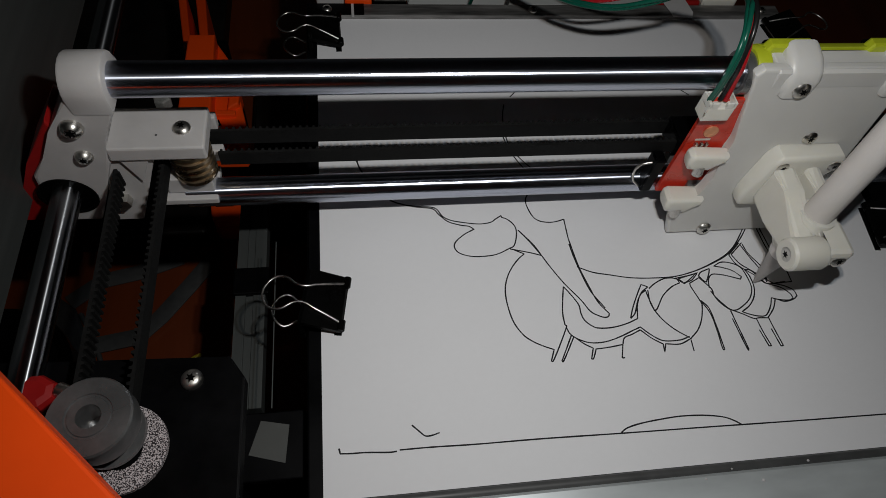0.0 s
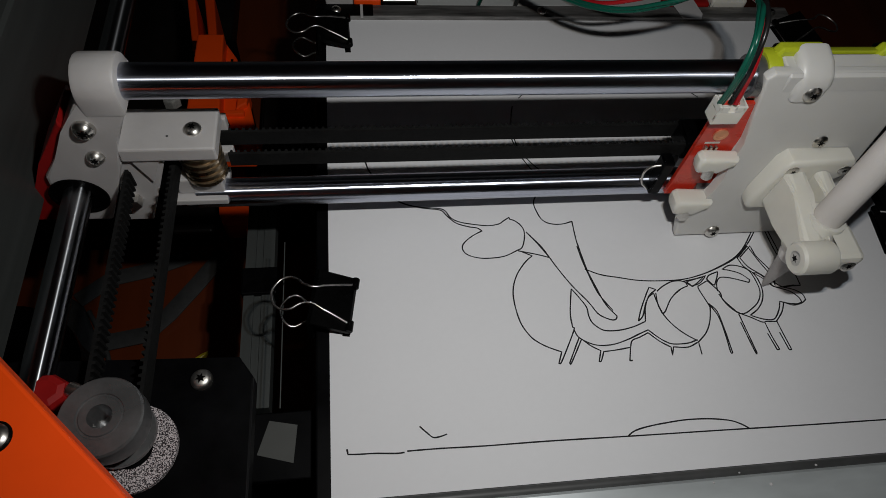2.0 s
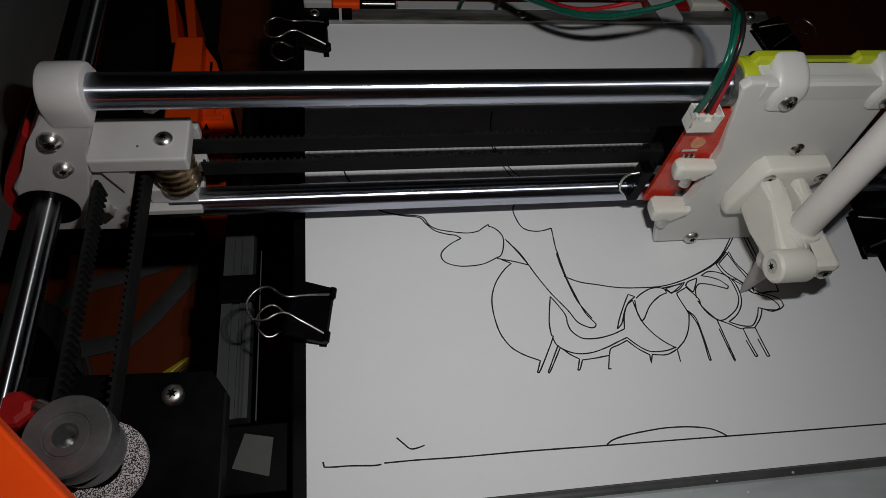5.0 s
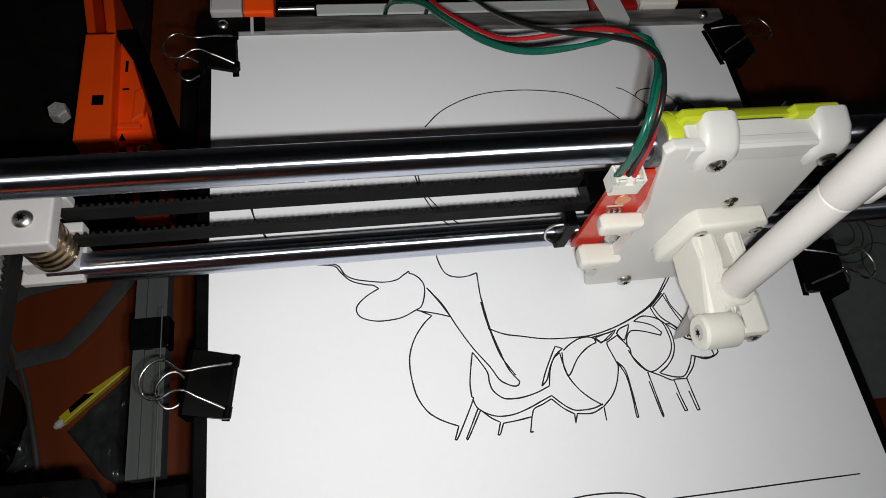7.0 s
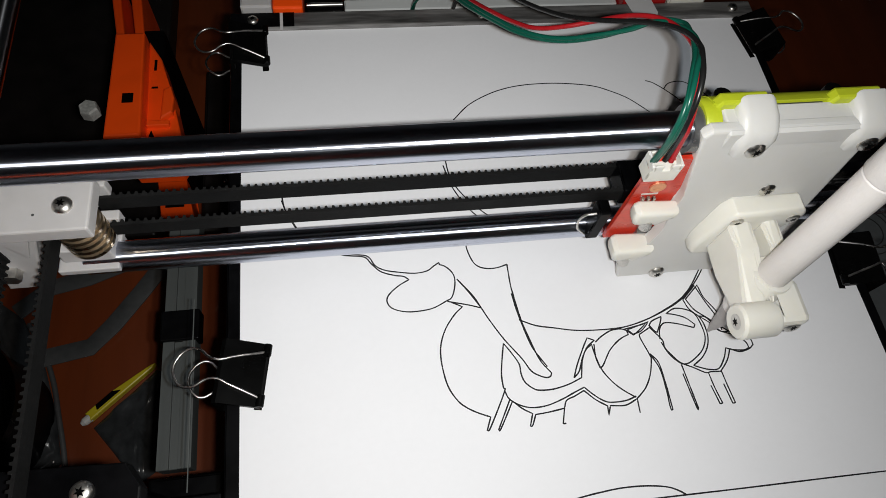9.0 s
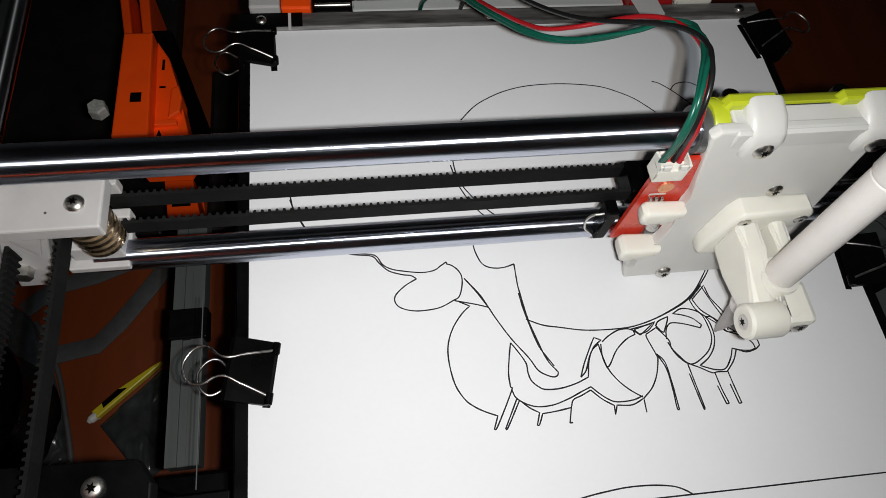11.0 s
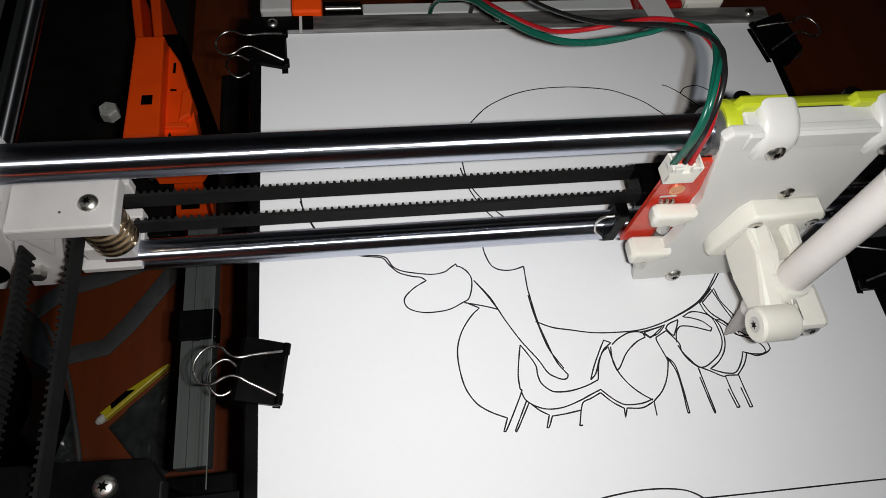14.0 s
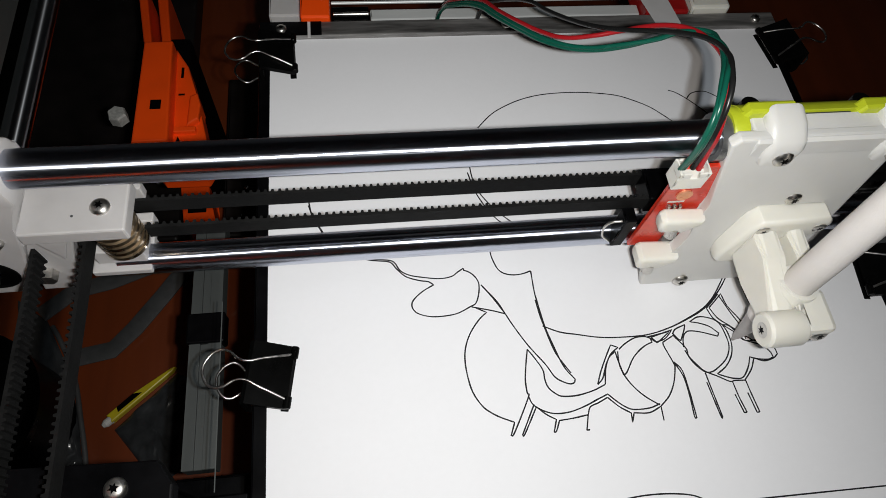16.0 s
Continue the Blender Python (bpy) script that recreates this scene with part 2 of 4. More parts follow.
# ---- plotter frame: bed, bars, guide rods, motor ----
plotter = thing("plotter_frame", "home-built pen plotter frame with black bed and steel bars", "plotter")
bm = bmesh.new()
box(bm, -4.4, 214.5, 96, 301, -6, -0.6, 0.6)
part("bed", bm, M_matt, plotter, "matt black bed plate under the paper")
# front aluminium angle; its rounded lip is dark for the shadow band there
bm = bmesh.new()
prism(bm, [(58, -4), (58, 3), (96.0, 3), (97.2, 1.6), (97.2, -0.4), (95.6, -4)], -10, 330, "x", 0.3)
part("front_plate", bm, M_alu, plotter, "scuffed dull aluminium front plate")
bm = bmesh.new()
lathe(bm, (-10, 98.1, 0.9), (330, 98.1, 0.9), [(0, 0), (0, 1.6), (340, 1.6), (340, 0)], 16)
smooth(part("front_shadow_lip", bm, M_dull, plotter, "rounded lip, dark for the shadow band along the front plate"))
for x, y, r in ((144.9, 84.4, 0.9), (177.2, 82.3, 0.7), (180.2, 78.7, 0.8), (109.6, 95.4, 0.4), (142.9, 97.7, 0.4), (118.3, 97.5, 0.3), (126.9, 93.5, 0.6)):
    bm = bmesh.new()
    lathe(bm, (x, y, 2.9), (x, y, 4), [(0, 0), (0, r), (0.3, r * 0.8), (0.5, r * 0.3), (0.5, 0)], 7)
    part("glue_speck", bm, M_pale, plotter, "dried pale glue speck")
# back bar
bm = bmesh.new()
box(bm, -4, 216, 296.9, 304.6, -5, 2.0, 0.5)
part("back_bar", bm, M_bar, plotter, "dark worn flat steel bar behind the paper")
for x in (4.5, 96.0, 207.0):
    screw(plotter, (x, 300.6, 2.0), (0, 0, 1), 2.2, 1.4)
bm = bmesh.new()
box(bm, 0, 12, 305, 330, -8, 5, 0.8)
part("rod_holder", bm, M_greyish, plotter, "greyish white printed block")
bm = bmesh.new()
box(bm, 12.2, 24, 305.2, 332, -9, 4, 0.8)
part("orange_holder", bm, M_orange, plotter, "orange printed block")
bm = bmesh.new()
box(bm, 24.5, 40, 305.4, 318, -10, -3, 0.5)
part("clamp_block", bm, M_black, plotter)
bm = bmesh.new()
box(bm, 40.5, 158, 309, 315, -6, -2, 0.6)
part("bright_rail", bm, M_rail, plotter, "bright aluminium rail behind the bar")
bm = bmesh.new()
box(bm, 40.5, 158, 305.2, 308.8, -7, -3, 0.5)
part("dark_rail", bm, M_bar, plotter)
bm = bmesh.new()
box(bm, 158.5, 178, 305.2, 330, -9, 3, 1)
part("red_holder", bm, M_red, plotter, "red plastic block")
bm = bmesh.new()
box(bm, 178.5, 196, 305.2, 328, -8, 5, 1.2)
part("cream_holder", bm, M_cream, plotter, "cream printed block")
for x, z in ((31, -1.6),):
    bm = bmesh.new()
    rod(bm, (x - 6, 312, z), (x + 9, 312, z), 0.9, 12)
    smooth(part("small_rod", bm, M_nickel, plotter))

bm = bmesh.new()
box(bm, 14.9, 16.0, 295.6, 304.2, 2.05, 2.25)
part("tape_edge", bm, M_pale, plotter, "thin white tape edge across the bar")
# thin dark plates: the bar is darker over its left part
bm = bmesh.new()
box(bm, -3.8, 14.8, 297.1, 304.4, 2.05, 2.2)
box(bm, 16.1, 20.4, 297.1, 304.4, 2.05, 2.2)
part("dark_bar_end", bm, M_matt, plotter, "dark left part of the bar")
for y, z, r in ((320, -3.0, 0.7), (325, -3.6, 1.2)):
    bm = bmesh.new()
    rod(bm, (24.4, y, z), (158, y, z), r, 12, 0.2)
    smooth(part("thin_rod", bm, M_rail, plotter))

# guide rods of the long axis
for x in (-71.0, 281.0):
    bm = bmesh.new()
    rod(bm, (x, 118, 27), (x, 420, 27), 4)
    smooth(part("guide_rod", bm, M_guide, plotter, "polished steel guide rod"))
# side aluminium profile beside the guide rod
bm = bmesh.new()
prism(bm, [(-118, 20), (-118, 62), (-84, 62), (-83, 61), (-83, 22), (-85, 20)], 60, 460, "y", 0.5)
part("side_profile", bm, M_extr, plotter, "grey aluminium side profile")
bm = bmesh.new()
box(bm, -96, -95, 80, 460, 62.2, 63.0)
part("profile_edge", bm, M_alu, plotter)

# front corner: motor plate, pulley, red rod clamp, orange bracket
bm = bmesh.new()
prism(bm, [(-95, 62), (-95, 134), (-78, 136), (-22, 134), (-18, 128), (-18, 62)], 20, 26, "z", 0.5)
part("motor_plate", bm, M_matt, plotter, "black motor plate at the front corner")
screw(plotter, (-31, 128.0, 26), (0, 0, 1), 2.8, 1.8)
bm = bmesh.new()
box(bm, -66, -24, 70, 131, -30, 20, 2)
part("motor", bm, M_matt, plotter, "black stepper motor below its plate")
px, py = -47.5, 114.5
bm = bmesh.new()
lathe(bm, (px + 2, py - 3, 26), (px + 2, py - 3, 40), [(0, 5), (0, 10.6), (1.4, 10.6), (1.6, 10.3), (1.6, 5), (0, 5)], 40)
part("speckled_ring", bm, M_felt, plotter, "speckled grey ring under the pulley")
bm = bmesh.new()
lathe(bm, (px, py, 26.5), (px, py, 50), [(0, 0), (0, 6.5), (3, 6.5), (3, 8.2), (4.6, 8.2), (4.6, 5.6), (9.5, 5.6), (10.4, 5.7), (10.4, 9.0),
                                         (11.4, 9.2), (17.0, 9.2), (17.6, 8.8), (17.6, 5.2), (17.2, 5.0), (17.2, 4.6), (17.6, 4.4), (17.6, 2.7), (10, 2.4), (10, 0)], 40)
pulley = smooth(part("pulley", bm, M_grey, plotter, "grey metal timing pulley with bored hub"), 25)
bm = bmesh.new()
rod(bm, (px, py, 30), (px, py, 34.0), 2.3, 16)
smooth(part("shaft", bm, M_nickel, pulley))
bm = bmesh.new()
prism(bm, [(-79, 124), (-78, 130.5), (-66, 131), (-62, 128.5), (-62, 124.5), (-65, 122), (-77, 121.5)], 22, 30.5, "z", 2.0)
part("rod_clamp", bm, M_red, plotter, "red plastic clamp holding the guide rod")
bm = bmesh.new()
rod(bm, (-62, 127, 29), (-57.5, 125, 29), 1.9, 12)
smooth(part("clamp_nut", bm, M_nickel, plotter))
bm = bmesh.new()
prism(bm, [(-130, 189.8), (-26.5, 86.3), (-26.5, 40), (-130, 40)], 52, 60, "z", 0.8)
bracket = part("orange_bracket", bm, M_orange, plotter, "bright orange printed corner bracket")
bm = bmesh.new()
lathe(bm, (-59.5, 106.5, 59.5), (-59.5, 106.5, 60.4), [(0, 0), (0, 3.2), (0.7, 3.2), (0.7, 0)], 24)
part("bolt_hole", bm, M_black, bracket, "sunk bolt hole")
screw(plotter, (-59.5, 106.5, 60.2), (0, 0, 1), 2.7, 1.2)
bm = bmesh.new()
box(bm, -110, -70, 45, 85, 26, 52, 1)
part("bracket_post", bm, M_orange, plotter)

# lower aluminium rail and supports to the left of the bed
bm = bmesh.new()
prism(bm, [(-36, -52), (-36, -44), (-32, -44), (-32, -45), (-29, -45), (-29, -44), (-24.5, -44), (-24.5, -52)], 142, 240, "y", 0.3)
part("lower_rail", bm, M_extr, plotter, "grey slotted aluminium rail below the bed")
bm = bmesh.new()
box(bm, -37, -23, 188, 200, -50, -42.5, 0.6)
part("rail_clamp", bm, M_matt, plotter)
bm = bmesh.new()
box(bm, -15.4, -15.1, 129, 188, -5.3, -4.9)
part("edge_strip", bm, M_extr, plotter, "thin pale edge strip")
bm = bmesh.new()
box(bm, -37, -8, 70, 139, -56, -40, 1)
part("rail_foot", bm, M_matt, plotter)

# orange leg behind the gantry
leg = thing("orange_leg", "bright orange printed leg with square socket and bolt", "plotter leg")
bm = bmesh.new()
prism(bm, [(-73.4, 296), (-73, 359), (-59, 359), (-57, 296)], -95, -61, "z", 1)
part("leg_box", bm, M_orange, leg)
bm = bmesh.new()
prism(bm, [(-57.6, 300), (-59.6, 362), (-53, 350), (-47.5, 330), (-40.5, 298), (-57.6, 298)], -84, -70, "z", 1)
part("leg_web", bm, M_orange, leg)
bm = bmesh.new()
prism(bm, [(-71, 300), (-67, 290), (-61.5, 282.6), (-41, 282.2), (-38.6, 287), (-38.5, 300)], -82, -72, "z", 1.2)
part("leg_foot", bm, M_orange, leg)
bm = bmesh.new()
prism(bm, [(-50.5, 309), (-50, 327), (-46.5, 329), (-44.6, 322), (-45.2, 313)], -78, -66.5, "z", 0.8)
part("leg_rib", bm, M_orange, leg)
bm = bmesh.new()
prism(bm, [(-86, 385), (-95, 440), (-89.5, 438), (-81.5, 385)], -135, -95, "z", 1)
part("leg_arm", bm, M_orange, leg)
bm = bmesh.new()
prism(bm, [(-76, 385), (-83.5, 436), (-77, 434), (-71, 385)], -135, -95, "z", 1)
part("leg_arm", bm, M_orange, leg)
bm = bmesh.new()
box(bm, -60, -56.4, 286, 299, -72.2, -70.2, 0.4)
box(bm, -53.2, -49.6, 286, 299, -72.2, -70.2, 0.4)
box(bm, -60, -49.6, 283.4, 286, -72.2, -70.2, 0.4)
box(bm, -60, -49.6, 297.2, 300.6, -72.2, -70.2, 0.4)
part("socket_rim", bm, M_orange, leg)
bm = bmesh.new()
box(bm, -57, -46.5, 306, 309, -70.4, -67.4, 0.4)
part("leg_ledge", bm, M_orange, leg)
bm = bmesh.new()
prism(bm, [(-56.4, 300.5), (-55.2, 305), (-53.4, 300.5)], -70.4, -69.8, "z")
part("slot", bm, M_black, leg, "dark slot")
bm = bmesh.new()
box(bm, -56.6, -53.6, 330.5, 331.6, -70.4, -69.8)
part("slot", bm, M_black, leg, "dark slot")
bm = bmesh.new()
box(bm, -56.2, -54.8, 342, 349, -70.4, -69.8, 0.2)
part("slot", bm, M_black, leg, "dark slot")
bm = bmesh.new()
box(bm, -66.5, -61.5, 315, 320.5, -61.2, -60.6, 0.1)
part("square_hole", bm, M_black, leg, "dark square hole")
bm = bmesh.new()
box(bm, -59, -52, 288, 297, -72.6, -71.0, 0.3)
part("socket", bm, M_black, leg, "dark square socket")
screw(leg, (-46, 296, -72), (0, 0, 1), 2.8, 1.8)
bm = bmesh.new()
box(bm, -76, -61, 344, 396, TABLE, -96, 2)
part("leg_column", bm, M_matt, leg)
bm = bmesh.new()
prism(bm, [(-83.6, 340), (-84, 344), (-83, 360), (-66, 358), (-67.3, 340), (-61, 316), (-63, 313.5), (-78.5, 313.2), (-81, 316)], TABLE, -172, "z", 1.2)
foot = part("leg_foot_pad", bm, M_orange, leg)
bm = bmesh.new()
box(bm, -78.4, -67.0, 322, 333.6, -172.2, -171.6, 0.1)
part("square_hole", bm, M_black, foot, "dark square hole")
# added low black boxes: they make the table dark around the leg's foot
bm = bmesh.new()
box(bm, -260, -86, 308, 600, TABLE, -181, 2)
box(bm, -59, -14, 308, 440, TABLE, -181, 2)
part("added_dark_box", bm, M_dark_box, leg, "added low black boxes that darken the table around the leg's foot")
# screw heads on the added boxes give the glints there
for x, y in ((-132, 346), (-101, 352), (-98, 338), (-44, 345)):
    screw(leg, (x, y, -181), (0, 0, 1), 1.6, 1.2)
# a bright reflected line, built as a thin rod
bm = bmesh.new()
rod(bm, (-52, 338.5, -179.4), (-34, 338, -179.4), 0.8, 10, 0.2)
part("glint_rod", bm, M_nickel, leg, "thin bright rod added for a reflected line of light")
bm = bmesh.new()
lathe(bm, (-84, 318, -72), (-84, 318, -62), [(0, 0), (0, 4.6), (5, 4.6), (6, 4.0), (6, 0)], 6)
part("hex_nut", bm, M_zinc, leg)

# ---- paper with the drawing ----
paper = thing("paper_sheet", "white paper sheet with a black line drawing, clipped to the bed", "paper")
bm = bmesh.new()
box(bm, 0, 210, 100, 297.5, -0.12, 0.0)
part("sheet", bm, M_paper, paper)


def stroke(*points, width=0.47):
    """One pen line on the sheet, drawn through points in mm, as a thin raised ribbon."""
    dense = []
    n = len(points)
    for i in range(n - 1):
        p0, p1, p2, p3 = points[max(i - 1, 0)], points[i], points[i + 1], points[min(i + 2, n - 1)]
        a, b = Vector(p1) - Vector(p0), Vector(p2) - Vector(p1)
        c = Vector(p3) - Vector(p2)
        m1 = (a + b) / 2 if a.length > 0 and b.length > 0 and a.angle(b) < 0.9 else b
        m2 = (b + c) / 2 if c.length > 0 and b.length > 0 and c.angle(b) < 0.9 else b
        for k in range(5):
            t = k / 5
            h00, h10, h01, h11 = 2 * t**3 - 3 * t**2 + 1, t**3 - 2 * t**2 + t, -2 * t**3 + 3 * t**2, t**3 - t**2
            dense.append(Vector(p1) * h00 + m1 * h10 + Vector(p2) * h01 + m2 * h11)
    dense.append(Vector(points[-1]))
    bm = bmesh.new()
    rows = []
    for i, p in enumerate(dense):
        d = dense[min(i + 1, len(dense) - 1)] - dense[max(i - 1, 0)]
        d = d.normalized() if d.length > 0 else Vector((1, 0))
        w = width / 2 * (1 + 0.25 * noise.noise((p.x * 0.4, p.y * 0.4, 0)))
        s = Vector((-d.y, d.x)) * w
        rows.append([bm.verts.new(((p.x + k * s.x) * MM, (p.y + k * s.y) * MM, z * MM)) for k, z in ((-1, 0.015), (-0.6, 0.06), (0.6, 0.06), (1, 0.015))])
    for p, q in zip(rows, rows[1:]):
        for j in range(3):
            bm.faces.new((p[j], p[j + 1], q[j + 1], q[j]))
    return part("ink_line", bm, M_ink, paper)


stroke((13.4, 222.7), (14.6, 216.0), (16.9, 211.2), (19.7, 206.0), (22.9, 202.3), (27.4, 199.1), (33.4, 197.4), (40.6, 196.3), (43.1, 192.6), (45.9, 190.7), (49.9, 189.6), (55.9, 188.6), (60.1, 189.1), (62.3, 190.5), (64.4, 191.8), (64.5, 191.1))
stroke((13.5, 219.7), (15.0, 214.6), (17.2, 210.1), (20.2, 204.9), (24.5, 200.7), (28.4, 198.6), (34.3, 196.9), (39.9, 195.9), (42.1, 193.1), (45.0, 190.1), (49.3, 188.4), (52.1, 187.8), (53.8, 186.5), (50.2, 184.6), (47.4, 182.4), (46.1, 180.6), (46.1, 178.8), (47.3, 177.1), (50.1, 175.8), (54.0, 175.2), (60.1, 175.7), (65.0, 177.8), (67.1, 179.0), (68.5, 182.5), (68.9, 186.0), (67.9, 188.5), (66.1, 190.3), (64.3, 191.1))
stroke((69.6, 185.3), (71.8, 182.3), (74.2, 178.7), (76.1, 174.6), (78.2, 170.0), (81.9, 163.1), (86.4, 156.4), (88.6, 152.2), (90.9, 150.4), (93.1, 149.5), (94.5, 149.8), (95.0, 150.8), (92.1, 155.4), (89.9, 163.1), (88.4, 169.9), (87.5, 178.0), (87.2, 181.6), (87.3, 189.1))
stroke((69.6, 185.3), (73.0, 180.1), (75.8, 175.1), (76.2, 174.4), (72.2, 175.8), (65.4, 177.7))
stroke((87.3, 189.1), (84.0, 188.2), (80.8, 188.1), (77.8, 189.0), (75.9, 191.1), (74.6, 195.6), (74.7, 198.6), (76.4, 201.1), (80.5, 203.5), (85.6, 206.8), (81.8, 210.4), (77.3, 215.7), (73.5, 222.2), (72.2, 227.9), (72.0, 235.2), (72.9, 241.1), (74.1, 245.7))
stroke((87.0, 178.5), (87.6, 172.9), (88.9, 165.8), (90.4, 159.8), (92.3, 156.0), (94.1, 152.9))
stroke((66.8, 177.2), (70.1, 175.4), (67.3, 173.1), (64.0, 169.0), (61.9, 164.7), (61.0, 160.5), (61.1, 155.2), (62.1, 149.7), (64.4, 145.3), (66.8, 143.0), (69.7, 141.2), (73.6, 139.4), (71.9, 135.5), (73.2, 136.5), (79.1, 146.5), (79.0, 147.9), (79.1, 152.0), (80.2, 157.2), (81.4, 161.8))
stroke((81.4, 161.8), (83.0, 159.2), (85.2, 154.8), (85.3, 151.6), (86.0, 148.9), (88.1, 146.7), (90.2, 145.8), (94.7, 145.7), (99.9, 146.7), (104.3, 148.3))
stroke((79.2, 146.9), (80.2, 144.2), (83.1, 142.0), (86.7, 140.8), (91.5, 140.9), (96.7, 142.3), (101.1, 144.0), (104.4, 145.2), (106.7, 142.8), (109.1, 140.8), (111.7, 139.7), (116.7, 139.7), (120.4, 140.7))
stroke((80.5, 144.2), (75.4, 135.4), (76.2, 135.7), (81.1, 143.4), (83.8, 140.8), (86.6, 139.0), (85.2, 135.3), (86.0, 135.6), (87.5, 138.6), (92.0, 138.9), (96.8, 139.5), (98.0, 141.8), (100.8, 142.8), (104.1, 144.2))
stroke((96.8, 139.5), (95.4, 134.9), (96.4, 135.0))
stroke((104.3, 148.3), (105.7, 153.5), (107.7, 157.0), (110.0, 158.6), (110.3, 155.3), (111.3, 150.4), (113.7, 146.2), (116.7, 143.0), (120.3, 140.3))
stroke((101.9, 148.5), (103.8, 152.5), (106.9, 157.7), (109.0, 160.9), (111.2, 159.9), (108.3, 157.8), (106.0, 154.5), (104.0, 150.4), (101.9, 148.5))
stroke((111.4, 159.2), (114.0, 161.0), (117.6, 162.6), (120.8, 162.8), (122.7, 162.1), (123.1, 160.7), (119.7, 159.3), (115.6, 156.1), (112.3, 151.6), (111.0, 150.8), (110.4, 154.3), (110.8, 158.6))
stroke((104.1, 144.2), (107.2, 141.0), (110.5, 138.7), (110.2, 135.8), (111.4, 138.7), (116.3, 138.3), (120.5, 139.9), (120.3, 135.5))
stroke((120.5, 139.9), (124.1, 142.9), (126.7, 146.8), (128.4, 151.4), (128.4, 153.1), (126.8, 158.7), (126.7, 160.3))
stroke((128.5, 153.6), (130.4, 148.7), (130.7, 142.4), (130.4, 135.9), (131.0, 135.3), (131.0, 143.4), (130.6, 150.4), (128.5, 153.6))
stroke((123.1, 162.3), (131.0, 164.3), (127.8, 161.5), (124.7, 160.6), (123.1, 162.3))
stroke((126.7, 160.3), (130.8, 162.3), (133.9, 157.8), (134.2, 154.9), (136.8, 150.9), (138.5, 149.3), (141.8, 147.6), (145.3, 145.6), (147.2, 145.7), (150.5, 145.5))
stroke((138.0, 149.1), (138.7, 141.9), (139.4, 134.9), (138.9, 135.3), (137.6, 146.1))
stroke((146.2, 145.4), (146.8, 140.3), (147.8, 135.5), (146.9, 135.4), (145.7, 141.4))
stroke((150.7, 145.5), (151.2, 141.0), (152.0, 135.2), (151.1, 135.1), (150.1, 141.5))
stroke((150.5, 145.5), (153.9, 148.9), (156.0, 152.5), (159.1, 151.2), (162.7, 151.9), (164.5, 153.1), (164.1, 155.3), (161.6, 157.1), (157.7, 158.4))
stroke((130.9, 165.2), (136.0, 167.0), (142.3, 169.7), (146.7, 172.5), (151.7, 177.1), (155.7, 181.8), (156.4, 184.3), (156.9, 192.5), (159.1, 198.5), (154.0, 202.8))
stroke((146.1, 170.9), (151.8, 175.6), (152.7, 171.0), (155.9, 164.9), (155.7, 159.9), (157.7, 158.4), (154.5, 161.1), (151.2, 164.1), (148.0, 167.0), (146.1, 170.9))
stroke((157.7, 158.4), (164.8, 158.7), (164.7, 162.1), (164.3, 166.4), (162.6, 168.3), (161.6, 176.6), (161.1, 184.1), (162.4, 191.8), (167.1, 199.6), (170.4, 200.8))
stroke((177.7, 215.2), (176.6, 210.3), (172.9, 203.4), (166.7, 195.6), (164.2, 192.7), (164.6, 197.5), (167.5, 197.7))
stroke((177.3, 212.9), (184.4, 212.6), (186.0, 210.6), (184.3, 205.8), (181.6, 203.4), (173.4, 203.4))
stroke((87.8, 169.2), (93.0, 166.7), (98.5, 165.4), (105.8, 163.8), (113.3, 163.2), (122.1, 163.3), (130.4, 165.1), (138.2, 168.1), (144.2, 171.1), (148.8, 174.8), (153.1, 179.8), (155.0, 182.4))
stroke((121.8, 162.5), (130.0, 163.8), (125.3, 160.6), (124.3, 160.7), (122.4, 162.4))
stroke((130.7, 162.7), (132.2, 164.4), (135.9, 165.7), (135.0, 163.7), (133.0, 160.4), (132.2, 161.0), (130.8, 163.1))
stroke((133.3, 158.0), (133.9, 160.9), (135.1, 162.7), (136.8, 163.4), (140.6, 162.7), (146.0, 160.8), (146.7, 161.8), (144.1, 164.4), (140.6, 165.9), (137.8, 166.5), (141.2, 168.0), (145.0, 167.3), (147.8, 165.3), (148.9, 160.6), (148.7, 156.7), (146.5, 153.0), (142.6, 150.2), (139.9, 149.1), (137.6, 149.7), (134.8, 153.1), (133.4, 157.0))
stroke((148.8, 164.6), (151.1, 164.0), (153.2, 161.2), (154.9, 158.7), (159.7, 156.7), (162.2, 154.2), (162.7, 152.2), (160.8, 151.6), (157.0, 152.1), (154.7, 152.9), (153.0, 149.6), (150.2, 146.5), (147.2, 146.4), (144.6, 147.2), (142.0, 148.3), (145.7, 150.6), (148.5, 153.8), (149.9, 157.6), (149.8, 161.9), (148.8, 164.6))
stroke((145.1, 170.8), (150.7, 175.5), (152.8, 169.3), (155.0, 163.7), (155.4, 159.1))
stroke((159.9, 182.1), (160.5, 173.9), (161.6, 168.0), (162.4, 164.5))
stroke((162.4, 158.9), (155.2, 158.5), (152.3, 161.7), (146.8, 166.6), (145.1, 170.8))
stroke((77.3, 249.8), (83.7, 256.2), (91.0, 260.5), (98.3, 263.3), (106.6, 264.9), (117.1, 265.3), (126.3, 264.6), (135.3, 263.0), (141.7, 260.2), (147.8, 256.5), (152.5, 252.0), (155.2, 249.1))
stroke((157.7, 264.6), (160.4, 263.4), (164.3, 260.0), (168.8, 254.9), (173.9, 248.4))
stroke((164.3, 260.0), (166.7, 262.5), (170.2, 263.5), (173.7, 263.1), (177.7, 260.2), (180.4, 257.2), (182.8, 253.4), (183.9, 249.6))
stroke((189.3, 248.2), (188.9, 243.5), (186.1, 239.8), (187.2, 235.9))
